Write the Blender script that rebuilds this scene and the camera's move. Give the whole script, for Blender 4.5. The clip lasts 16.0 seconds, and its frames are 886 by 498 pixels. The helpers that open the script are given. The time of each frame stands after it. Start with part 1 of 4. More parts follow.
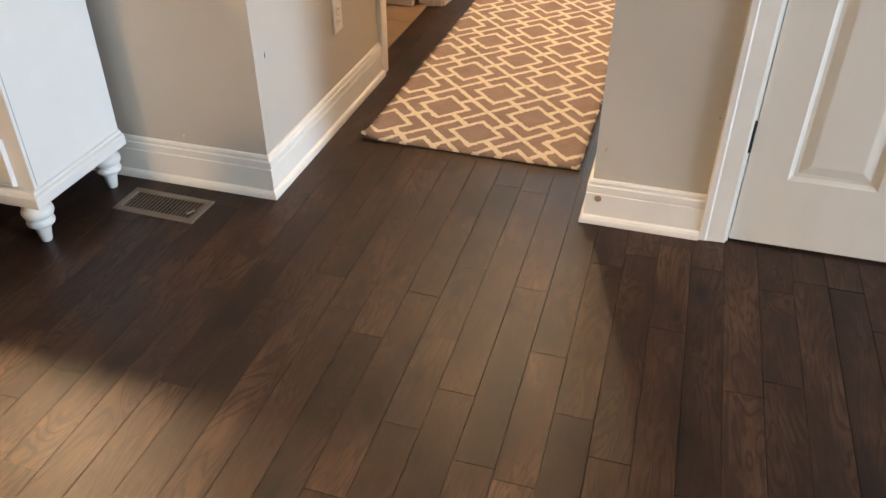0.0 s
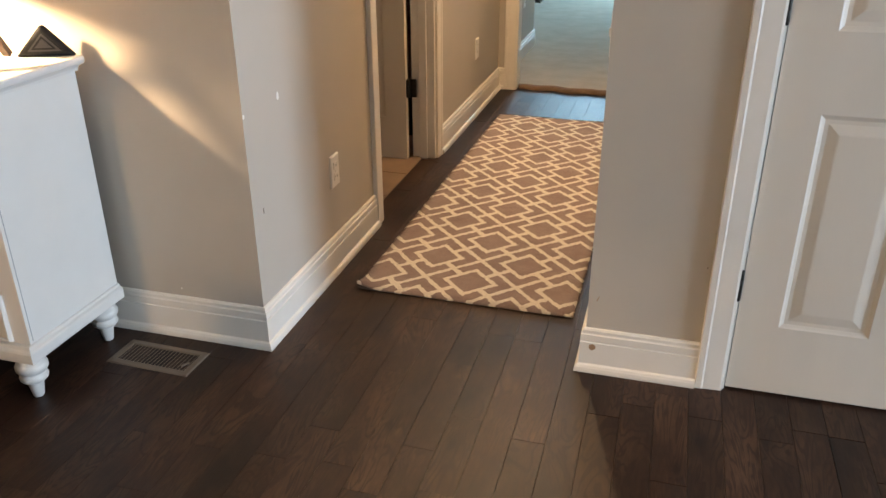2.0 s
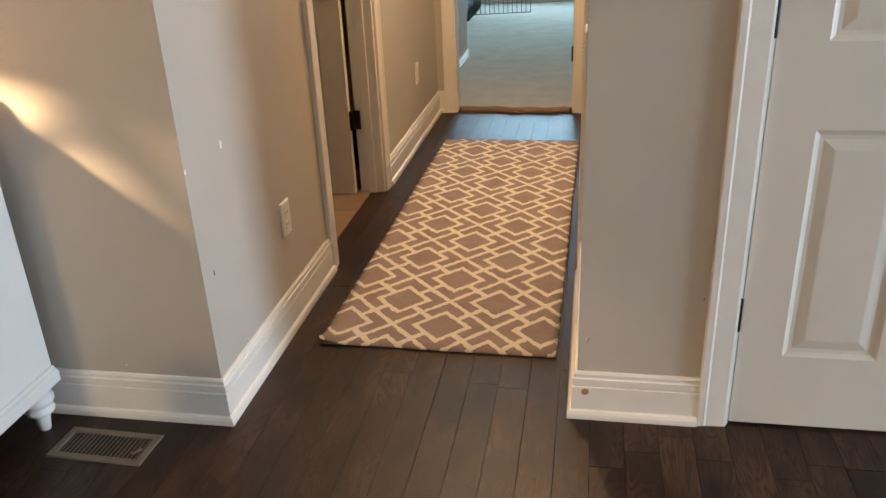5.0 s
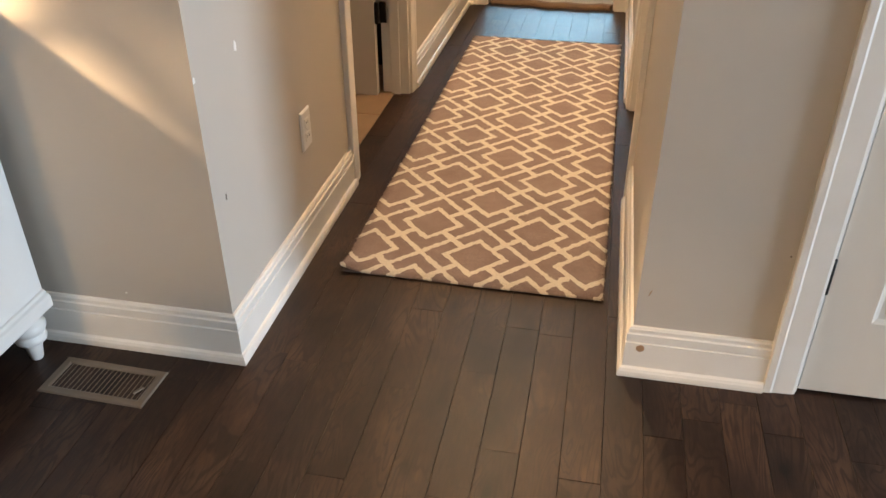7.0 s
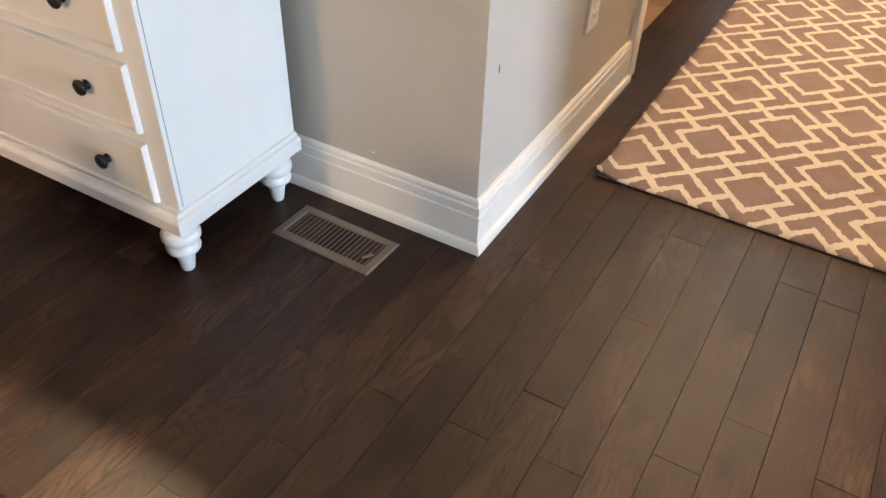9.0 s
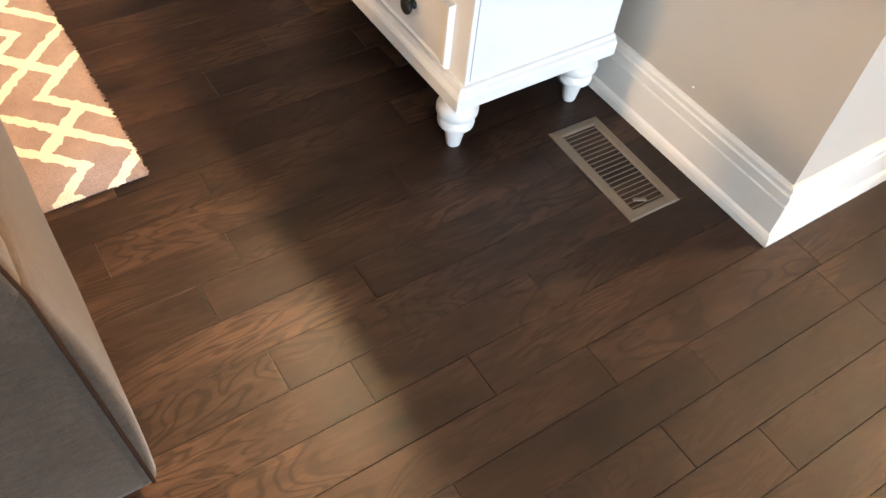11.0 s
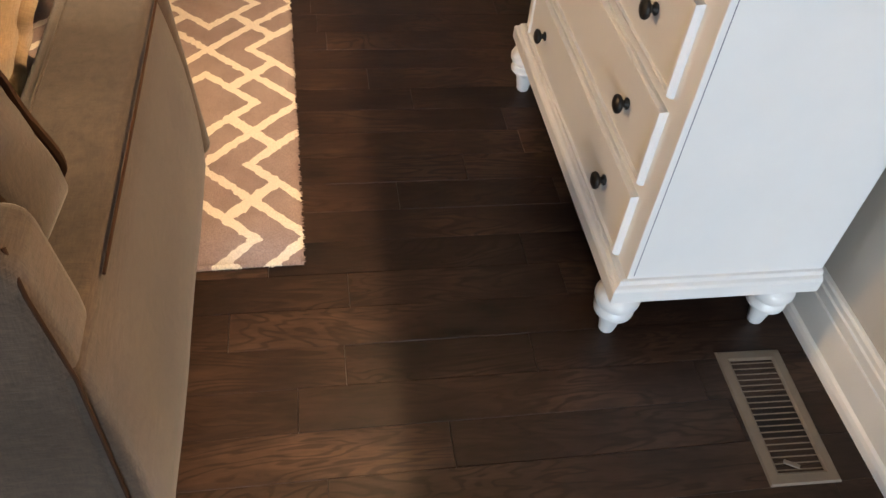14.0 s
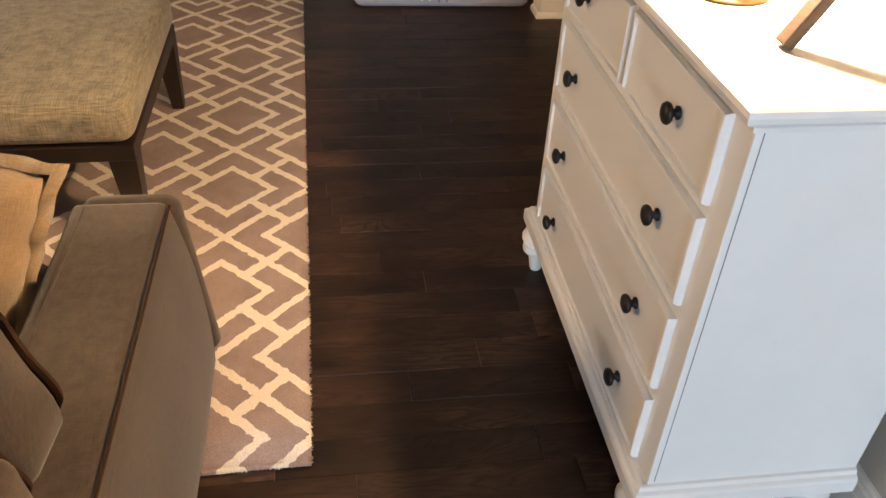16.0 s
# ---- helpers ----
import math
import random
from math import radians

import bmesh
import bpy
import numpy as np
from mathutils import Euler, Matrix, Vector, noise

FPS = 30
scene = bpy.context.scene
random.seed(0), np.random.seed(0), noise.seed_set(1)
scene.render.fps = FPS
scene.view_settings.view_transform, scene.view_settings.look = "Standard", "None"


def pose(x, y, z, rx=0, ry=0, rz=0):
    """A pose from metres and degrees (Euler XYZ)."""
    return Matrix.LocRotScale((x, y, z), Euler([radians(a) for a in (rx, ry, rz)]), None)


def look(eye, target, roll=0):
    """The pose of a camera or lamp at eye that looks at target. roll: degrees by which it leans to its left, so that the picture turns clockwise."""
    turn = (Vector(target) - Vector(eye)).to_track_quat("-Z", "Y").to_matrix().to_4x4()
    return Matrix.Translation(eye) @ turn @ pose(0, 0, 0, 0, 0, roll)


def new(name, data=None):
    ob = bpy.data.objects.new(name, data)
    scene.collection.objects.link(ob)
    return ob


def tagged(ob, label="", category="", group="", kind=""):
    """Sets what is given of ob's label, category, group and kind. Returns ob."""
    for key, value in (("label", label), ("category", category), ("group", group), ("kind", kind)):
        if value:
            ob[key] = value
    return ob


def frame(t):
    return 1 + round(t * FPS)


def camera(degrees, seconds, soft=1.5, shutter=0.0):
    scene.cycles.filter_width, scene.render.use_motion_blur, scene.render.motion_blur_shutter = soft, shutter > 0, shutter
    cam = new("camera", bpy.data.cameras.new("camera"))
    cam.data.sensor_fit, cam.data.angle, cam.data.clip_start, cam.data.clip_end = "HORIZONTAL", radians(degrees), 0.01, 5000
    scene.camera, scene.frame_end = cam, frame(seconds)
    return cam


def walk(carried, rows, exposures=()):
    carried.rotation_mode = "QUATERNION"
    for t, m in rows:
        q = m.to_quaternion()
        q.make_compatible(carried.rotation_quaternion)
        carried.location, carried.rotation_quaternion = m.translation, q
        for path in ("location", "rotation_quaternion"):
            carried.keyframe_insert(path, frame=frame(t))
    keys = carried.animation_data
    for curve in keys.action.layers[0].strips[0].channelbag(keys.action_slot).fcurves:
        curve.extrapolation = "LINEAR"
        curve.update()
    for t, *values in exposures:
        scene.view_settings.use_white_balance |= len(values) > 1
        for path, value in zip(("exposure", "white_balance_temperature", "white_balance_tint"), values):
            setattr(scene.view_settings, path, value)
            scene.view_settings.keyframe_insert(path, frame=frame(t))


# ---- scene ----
cam = camera(57.6, 16.0)
PATH = [
    (0, (1.076, -1.874, 1.303), (0.62, -0.305, 0.149), 0.2),
    (0.5, (1.080, -1.879, 1.306), (0.617, -0.258, 0.216), 0.4),
    (1, (1.079, -1.881, 1.318), (0.604, -0.214, 0.32), 0.4),
    (1.5, (1.078, -1.884, 1.322), (0.591, -0.174, 0.407), 0.2),
    (2, (1.08, -1.874, 1.341), (0.586, -0.136, 0.484), -0.2),
    (2.5, (1.096, -1.869, 1.34), (0.594, -0.103, 0.548), -0.4),
    (3, (1.099, -1.861, 1.351), (0.596, -0.075, 0.603), -0.3),
    (5.5, (0.887, -1.641, 1.332), (0.586, 0.135, 0.463), -2.1),
    (6, (0.851, -1.585, 1.329), (0.579, 0.166, 0.402), -1.4),
    (6.5, (0.823, -1.491, 1.318), (0.536, 0.224, 0.33), -1.0),
    (7, (0.785, -1.417, 1.311), (0.452, 0.244, 0.248), -0.1),
    (7.5, (0.743, -1.37, 1.285), (0.348, 0.238, 0.164), 0.9),
    (8, (0.707, -1.33, 1.258), (0.191, 0.198, 0.075), 1.0),
    (8.5, (0.653, -1.307, 1.227), (-0.005, 0.124, -0.006), 1.1),
    (9, (0.618, -1.27, 1.202), (-0.131, 0.067, -0.084), 1.9),
    (9.5, (0.57, -1.239, 1.193), (-0.226, -0.025, -0.183), 4.4),
    (10, (0.523, -1.225, 1.163), (-0.355, -0.153, -0.279), 5.4),
    (12.5, (0.364, -0.964, 1.157), (-0.738, -0.515, -0.451), 10.7),
    (13, (0.368, -0.936, 1.167), (-0.827, -0.563, -0.393), 10.6),
    (13.5, (0.37, -0.935, 1.183), (-0.911, -0.598, -0.315), 8.4),
    (14, (0.364, -0.924, 1.204), (-0.983, -0.612, -0.241), 6.8),
    (14.5, (0.348, -0.908, 1.224), (-1.075, -0.619, -0.15), 5.5),
    (15, (0.333, -0.906, 1.246), (-1.163, -0.626, -0.052), 4.6),
    (15.5, (0.309, -0.89, 1.256), (-1.231, -0.633, 0.007), 3.7),
    (16, (0.279, -0.88, 1.272), (-1.304, -0.622, 0.078), 3.1),
]
EXPOSURE = [(0, 0.27, 6950, 10), (1, 0.18, 6950, 10), (2, -0.12, 6900, 10), (3, -0.22, 6900, 10), (5.5, -0.08, 6950, 10), (6.5, 0.05, 6950, 10), (7.5, 0.12, 6800, 10),
            (8.5, 0.28, 6450, 10), (9.5, 0.58, 6700, 10), (10.2, 0.85, 6900, 10), (12.3, 0.78, 6850, 10), (13, 0.64, 6900, 10), (14, 0.18, 6850, 10), (15, 0.07, 6800, 10), (16, 0.04, 6750, 10)]
walk(cam, [(t, look(eye, target, roll)) for t, eye, target, roll in PATH], EXPOSURE)

# world, sky and daylight
world = bpy.data.worlds.new("world")
scene.world = world
world.use_nodes = True
_sky = world.node_tree.nodes.new("ShaderNodeTexSky")
_sky.sky_type = "NISHITA"
_sky.sun_disc = False
_sky.sun_elevation = radians(38)
_sky.sun_rotation = radians(200)
_bg = world.node_tree.nodes["Background"]
_bg.inputs["Strength"].default_value = 0.10
world.node_tree.links.new(_sky.outputs["Color"], _bg.inputs["Color"])

WARM = (1.0, 0.70, 0.42)
COOL = (0.60, 0.77, 1.0)


def area_light(name, m, w, h, power, colour):
    d = bpy.data.lights.new(name, "AREA")
    d.shape, d.size, d.size_y, d.energy, d.color = "RECTANGLE", w, h, power, colour
    ob = new(name, d)
    ob.matrix_world = m
    return ob


def point_light(name, x, y, z, power, radius, colour):
    d = bpy.data.lights.new(name, "POINT")
    d.energy, d.shadow_soft_size, d.color = power, radius, colour
    ob = new(name, d)
    ob.location = (x, y, z)
    return ob


point_light("table_lamp_bulb", -0.855, -0.290, 1.168, 118.0, 0.021, WARM)
point_light("hall_ceiling_bulb", 0.45, 1.95, 2.33, 98.0, 0.05, WARM)
# added warm fill for the dresser's front, from a lamp out of view
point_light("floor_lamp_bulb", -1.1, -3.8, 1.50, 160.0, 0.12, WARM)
area_light("east_window_daylight", pose(8.15, -1.55, 1.35, 0, 90, 0), 1.9, 1.9, 590.0, COOL)
area_light("far_window_daylight", pose(0.35, 8.44, 1.3, -90, 0, 0), 1.6, 1.6, 95.0, (0.40, 0.70, 1.0))


# materials
def shader(name, rough=0.5, metal=0.0, spec=0.5):
    m = bpy.data.materials.new(name)
    m.use_nodes = True
    b = m.node_tree.nodes["Principled BSDF"]
    b.inputs["Roughness"].default_value = rough
    b.inputs["Metallic"].default_value = metal
    b.inputs["Specular IOR Level"].default_value = spec
    return m, m.node_tree.nodes, m.node_tree.links, b


def node(ns, kind, **kw):
    n = ns.new("ShaderNode" + kind)
    for k, v in kw.items():
        if k == "operation":
            n.operation = v
        elif k == "blend":
            n.data_type, n.blend_type = "RGBA", v
        else:
            n.inputs[k].default_value = v
    return n


def ramp(ns, stops):
    r = ns.new("ShaderNodeValToRGB")
    while len(r.color_ramp.elements) < len(stops):
        r.color_ramp.elements.new(0.5)
    for e, (p, c) in zip(r.color_ramp.elements, stops):
        e.position, e.color = p, (*c, 1)
    return r


def surface(name, c1, c2, rough=0.5, scale=6.0, fine=220.0, bump=0.08, metal=0.0, spec=0.5, stretch=(1, 1, 1), depth=0.002):
    """Two tones mixed by a broad noise, with a fine grain as bump and in the gloss."""
    m, ns, ln, b = shader(name, rough, metal, spec)
    g = ns.new("ShaderNodeNewGeometry")
    mp = ns.new("ShaderNodeMapping")
    mp.inputs["Scale"].default_value = stretch
    ln.new(g.outputs["Position"], mp.inputs["Vector"])
    broad = node(ns, "TexNoise", Scale=scale, Detail=5.0, Roughness=0.6)
    grain = node(ns, "TexNoise", Scale=fine, Detail=3.0, Roughness=0.6)
    for n in (broad, grain):
        ln.new(mp.outputs["Vector"], n.inputs["Vector"])
    r = ramp(ns, [(0.3, c1), (0.7, c2)])
    ln.new(broad.outputs["Fac"], r.inputs["Fac"])
    ln.new(r.outputs["Color"], b.inputs["Base Color"])
    bp = node(ns, "Bump", Strength=bump, Distance=depth)
    ln.new(grain.outputs["Fac"], bp.inputs["Height"])
    ln.new(bp.outputs["Normal"], b.inputs["Normal"])
    v = node(ns, "MapRange")
    v.inputs["To Min"].default_value, v.inputs["To Max"].default_value = max(rough - 0.08, 0.02), min(rough + 0.08, 1)
    ln.new(broad.outputs["Fac"], v.inputs["Value"])
    ln.new(v.outputs["Result"], b.inputs["Roughness"])
    return m


def wood_floor():
    """Hand-scraped dark oak: a tone for each board, stretched grain, cathedral figure, knots."""
    m, ns, ln, b = shader("dark_oak_boards", 0.32, 0.0, 0.27)
    g = ns.new("ShaderNodeNewGeometry")
    oi = ns.new("ShaderNodeObjectInfo")
    addr = node(ns, "Math", operation="ADD")
    ln.new(oi.outputs["Random"], addr.inputs[0])
    ln.new(g.outputs["Random Per Island"], addr.inputs[1])
    shift = node(ns, "Math", operation="MULTIPLY")
    ln.new(addr.outputs[0], shift.inputs[0])
    shift.inputs[1].default_value = 37.0
    comb = ns.new("ShaderNodeCombineXYZ")
    for k in range(3):
        ln.new(shift.outputs[0], comb.inputs[k])
    vec = node(ns, "VectorMath", operation="ADD")
    ln.new(g.outputs["Position"], vec.inputs[0])
    ln.new(comb.outputs[0], vec.inputs[1])
    mp = ns.new("ShaderNodeMapping")
    mp.inputs["Scale"].default_value = (1.0, 0.14, 1.0)
    ln.new(vec.outputs[0], mp.inputs["Vector"])
    grain = node(ns, "TexNoise", Scale=95.0, Detail=6.0, Roughness=0.65, Distortion=0.6)
    ln.new(mp.outputs[0], grain.inputs["Vector"])
    mp2 = ns.new("ShaderNodeMapping")
    mp2.inputs["Scale"].default_value = (1.0, 0.22, 1.0)
    ln.new(vec.outputs[0], mp2.inputs["Vector"])
    field = node(ns, "TexNoise", Scale=8.5, Detail=3.0, Roughness=0.55, Distortion=0.9)
    ln.new(mp2.outputs[0], field.inputs["Vector"])
    rings = node(ns, "Math", operation="MULTIPLY")
    ln.new(field.outputs["Fac"], rings.inputs[0])
    rings.inputs[1].default_value = 92.0
    sine = node(ns, "Math", operation="SINE")
    ln.new(rings.outputs[0], sine.inputs[0])
    figure = ramp(ns, [(0.0, (0, 0, 0)), (0.60, (0.06, 0.06, 0.06)), (0.95, (1, 1, 1))])
    half = node(ns, "MapRange")
    half.inputs["From Min"].default_value = -1.0
    ln.new(sine.outputs[0], half.inputs["Value"])
    ln.new(half.outputs[0], figure.inputs["Fac"])
    blotch = node(ns, "TexNoise", Scale=5.5, Detail=4.0, Roughness=0.6)
    mp3 = ns.new("ShaderNodeMapping")
    mp3.inputs["Scale"].default_value = (1.0, 0.45, 1.0)
    ln.new(vec.outputs[0], mp3.inputs["Vector"])
    ln.new(mp3.outputs[0], blotch.inputs["Vector"])
    base = ramp(ns, [(0.32, (0.0095, 0.0042, 0.0024)), (0.50, (0.035, 0.0164, 0.0091)), (0.70, (0.077, 0.0400, 0.0228))])
    ln.new(blotch.outputs["Fac"], base.inputs["Fac"])
    tone = ns.new("ShaderNodeHueSaturation")
    tone.inputs["Saturation"].default_value = 0.95
    val = node(ns, "MapRange")
    val.inputs["To Min"].default_value, val.inputs["To Max"].default_value = 0.74, 1.26
    frac = node(ns, "Math", operation="FRACT")
    ln.new(addr.outputs[0], frac.inputs[0])
    ln.new(frac.outputs[0], val.inputs["Value"])
    ln.new(val.outputs[0], tone.inputs["Value"])
    ln.new(base.outputs["Color"], tone.inputs["Color"])
    mix = node(ns, "Mix", blend="MULTIPLY")
    gr = ramp(ns, [(0.36, (0.42, 0.39, 0.37)), (0.60, (1.22, 1.19, 1.16))])
    ln.new(grain.outputs["Fac"], gr.inputs["Fac"])
    mix.inputs[0].default_value = 0.50
    ln.new(tone.outputs["Color"], mix.inputs[6])
    ln.new(gr.outputs["Color"], mix.inputs[7])
    dark = node(ns, "Mix", blend="MULTIPLY")
    strength = node(ns, "Math", operation="MULTIPLY")
    ln.new(figure.outputs["Color"], strength.inputs[0])
    gate = node(ns, "MapRange")
    gate.inputs["From Min"].default_value, gate.inputs["From Max"].default_value = 0.42, 0.56
    gate.inputs["To Max"].default_value = 0.62
    ln.new(blotch.outputs["Fac"], gate.inputs["Value"])
    ln.new(gate.outputs[0], strength.inputs[1])
    ln.new(strength.outputs[0], dark.inputs[0])
    ln.new(mix.outputs[2], dark.inputs[6])
    dark.inputs[7].default_value = (0.22, 0.185, 0.165, 1)
    knot = ns.new("ShaderNodeTexVoronoi")
    knot.voronoi_dimensions = "2D"
    knot.inputs["Scale"].default_value = 4.2
    ln.new(mp3.outputs[0], knot.inputs["Vector"])
    kr = ramp(ns, [(0.022, (0.10, 0.08, 0.07)), (0.050, (0.50, 0.47, 0.45)), (0.125, (1, 1, 1))])
    ln.new(knot.outputs["Distance"], kr.inputs["Fac"])
    kmix = node(ns, "Mix", blend="MULTIPLY")
    kmix.inputs[0].default_value = 0.8
    ln.new(dark.outputs[2], kmix.inputs[6])
    ln.new(kr.outputs["Color"], kmix.inputs[7])
    ln.new(kmix.outputs[2], b.inputs["Base Color"])
    rr = node(ns, "MapRange")
    rr.inputs["To Min"].default_value, rr.inputs["To Max"].default_value = 0.34, 0.54
    ln.new(grain.outputs["Fac"], rr.inputs["Value"])
    ln.new(rr.outputs[0], b.inputs["Roughness"])
    bp = node(ns, "Bump", Strength=0.30, Distance=0.0018)
    ln.new(grain.outputs["Fac"], bp.inputs["Height"])
    ln.new(bp.outputs[0], b.inputs["Normal"])
    return m


def lattice_rug(name, ax, ay, ox, oy, line, ground1, ground2, wide=0.072, inner=0.54):
    """Hand-tufted trellis: crossing lines, a smaller diamond in each cell, four short bars that join them. Object coordinates in metres."""
    m, ns, ln, b = shader(name, 0.95, 0.0, 0.1)
    tc = ns.new("ShaderNodeTexCoord")
    wob = node(ns, "TexNoise", Scale=60.0, Detail=3.0)
    ln.new(tc.outputs["Object"], wob.inputs["Vector"])
    sub = node(ns, "VectorMath", operation="SUBTRACT")
    ln.new(wob.outputs["Color"], sub.inputs[0])
    sub.inputs[1].default_value = (0.5, 0.5, 0.5)
    sc = node(ns, "VectorMath", operation="SCALE")
    sc.inputs["Scale"].default_value = 0.017
    ln.new(sub.outputs[0], sc.inputs[0])
    add = node(ns, "VectorMath", operation="ADD")
    ln.new(tc.outputs["Object"], add.inputs[0])
    ln.new(sc.outputs[0], add.inputs[1])
    sep = ns.new("ShaderNodeSeparateXYZ")
    ln.new(add.outputs[0], sep.inputs[0])

    def mth(op, a, c=None):
        n = node(ns, "Math", operation=op)
        for k, v in enumerate((a, c)):
            if v is None:
                continue
            if isinstance(v, (int, float)):
                n.inputs[k].default_value = v
            else:
                ln.new(v, n.inputs[k])
        return n.outputs[0]

    u = mth("DIVIDE", mth("SUBTRACT", sep.outputs[0], ox), ax)
    v = mth("DIVIDE", mth("SUBTRACT", sep.outputs[1], oy), ay)
    p, q = mth("ADD", u, v), mth("SUBTRACT", u, v)
    # distance to the next crossing line, in cells of width 2
    fp = mth("SUBTRACT", mth("FLOORED_MODULO", mth("ADD", p, 1.0), 2.0), 1.0)
    fq = mth("SUBTRACT", mth("FLOORED_MODULO", mth("ADD", q, 1.0), 2.0), 1.0)
    ap, aq = mth("ABSOLUTE", fp), mth("ABSOLUTE", fq)
    far, near = mth("MAXIMUM", ap, aq), mth("MINIMUM", ap, aq)
    w = wide
    lat = mth("LESS_THAN", mth("SUBTRACT", 1.0, far), w)
    small = mth("LESS_THAN", mth("ABSOLUTE", mth("SUBTRACT", far, inner)), w)
    bar = mth("MULTIPLY", mth("LESS_THAN", near, w * 1.25), mth("GREATER_THAN", far, inner))
    mask = mth("MAXIMUM", mth("MAXIMUM", lat, small), bar)
    pile = node(ns, "TexNoise", Scale=420.0, Detail=2.0)
    ln.new(tc.outputs["Object"], pile.inputs["Vector"])
    broad = node(ns, "TexNoise", Scale=9.0, Detail=5.0, Roughness=0.7)
    ln.new(tc.outputs["Object"], broad.inputs["Vector"])
    gr = ramp(ns, [(0.3, ground1), (0.7, ground2)])
    ln.new(broad.outputs["Fac"], gr.inputs["Fac"])
    mix = node(ns, "Mix", blend="MIX")
    ln.new(mask, mix.inputs[0])
    ln.new(gr.outputs["Color"], mix.inputs[6])
    mix.inputs[7].default_value = (*line, 1)
    sh = node(ns, "Mix", blend="MULTIPLY")
    sh.inputs[0].default_value = 0.6
    pr = ramp(ns, [(0.3, (0.6, 0.6, 0.6)), (0.65, (1.15, 1.15, 1.15))])
    ln.new(pile.outputs["Fac"], pr.inputs["Fac"])
    ln.new(mix.outputs[2], sh.inputs[6])
    ln.new(pr.outputs["Color"], sh.inputs[7])
    ln.new(sh.outputs[2], b.inputs["Base Color"])
    hsum = mth("ADD", mth("MULTIPLY", mask, 1.0), mth("MULTIPLY", pile.outputs["Fac"], 0.8))
    bp = node(ns, "Bump", Strength=0.5, Distance=0.003)
    ln.new(hsum, bp.inputs["Height"])
    ln.new(bp.outputs[0], b.inputs["Normal"])
    return m


def weave(name, c1, c2, scale=1.0, rough=0.92, contrast=0.5):
    """Woven cloth: fine warp and weft, slubs and broad fading."""
    m, ns, ln, b = shader(name, rough, 0.0, 0.15)
    tc = ns.new("ShaderNodeTexCoord")
    out = []
    for st in ((900, 60, 60), (60, 900, 60), (60, 60, 900)):
        mp = ns.new("ShaderNodeMapping")
        mp.inputs["Scale"].default_value = [s * scale for s in st]
        ln.new(tc.outputs["Object"], mp.inputs["Vector"])
        n = node(ns, "TexNoise", Scale=1.0, Detail=3.0, Roughness=0.6)
        ln.new(mp.outputs[0], n.inputs["Vector"])
        out.append(n.outputs["Fac"])
    a = node(ns, "Math", operation="ADD")
    ln.new(out[0], a.inputs[0])
    ln.new(out[1], a.inputs[1])
    a2 = node(ns, "Math", operation="ADD")
    ln.new(a.outputs[0], a2.inputs[0])
    ln.new(out[2], a2.inputs[1])
    mr = node(ns, "MapRange")
    mr.inputs["From Min"].default_value, mr.inputs["From Max"].default_value = 1.15, 1.85
    ln.new(a2.outputs[0], mr.inputs["Value"])
    broad = node(ns, "TexNoise", Scale=4.0, Detail=4.0)
    ln.new(tc.outputs["Object"], broad.inputs["Vector"])
    r = ramp(ns, [(0.3, c1), (0.7, c2)])
    ln.new(broad.outputs["Fac"], r.inputs["Fac"])
    g2 = ramp(ns, [(0.0, (1 - contrast,) * 3), (1.0, (1 + contrast * 0.6,) * 3)])
    ln.new(mr.outputs[0], g2.inputs["Fac"])
    mix = node(ns, "Mix", blend="MULTIPLY")
    mix.inputs[0].default_value = 1.0
    ln.new(r.outputs["Color"], mix.inputs[6])
    ln.new(g2.outputs["Color"], mix.inputs[7])
    ln.new(mix.outputs[2], b.inputs["Base Color"])
    b.inputs["Sheen Weight"].default_value = 0.25
    bp = node(ns, "Bump", Strength=0.25, Distance=0.001)
    ln.new(mr.outputs[0], bp.inputs["Height"])
    ln.new(bp.outputs[0], b.inputs["Normal"])
    return m


M_OAK = wood_floor()
M_SUB = surface("subfloor", (0.012, 0.009, 0.007), (0.018, 0.013, 0.01), 0.9)
M_WALL = surface("greige_wall_paint", (0.445, 0.402, 0.346), (0.475, 0.430, 0.372), 0.62, 2.5, 160.0, 0.12, depth=0.001)
M_CEIL = surface("ceiling_paint", (0.72, 0.70, 0.66), (0.76, 0.74, 0.70), 0.85, 3.0, 90.0, 0.2)
M_TRIM = surface("white_trim_paint", (0.70, 0.66, 0.60), (0.75, 0.71, 0.65), 0.36, 7.0, 120.0, 0.05)
M_DOOR = surface("white_door_paint", (0.63, 0.58, 0.51), (0.67, 0.62, 0.55), 0.40, 4.0, 140.0, 0.10, stretch=(1, 1, 0.15))
M_DRES = surface("white_lacquer", (0.69, 0.665, 0.625), (0.73, 0.705, 0.665), 0.33, 5.0, 180.0, 0.03)
M_BLACK = surface("oil_rubbed_bronze", (0.012, 0.011, 0.010), (0.022, 0.019, 0.016), 0.42, 30.0, 300.0, 0.05, metal=0.6)
M_JOINT = surface("grey_joint", (0.20, 0.20, 0.21), (0.24, 0.24, 0.25), 0.9)
M_GAP = surface("dark_gap", (0.008, 0.007, 0.006), (0.012, 0.01, 0.009), 0.9)
M_PLATE = surface("white_plastic", (0.74, 0.71, 0.66), (0.77, 0.74, 0.69), 0.35, 8.0, 60.0, 0.01)
M_REG = surface("brushed_nickel_register", (0.165, 0.130, 0.098), (0.21, 0.168, 0.128), 0.48, 12.0, 240.0, 0.05, metal=0.35)
M_TILE = surface("tan_tile", (0.20, 0.13, 0.085), (0.26, 0.175, 0.115), 0.4, 9.0, 60.0, 0.05)
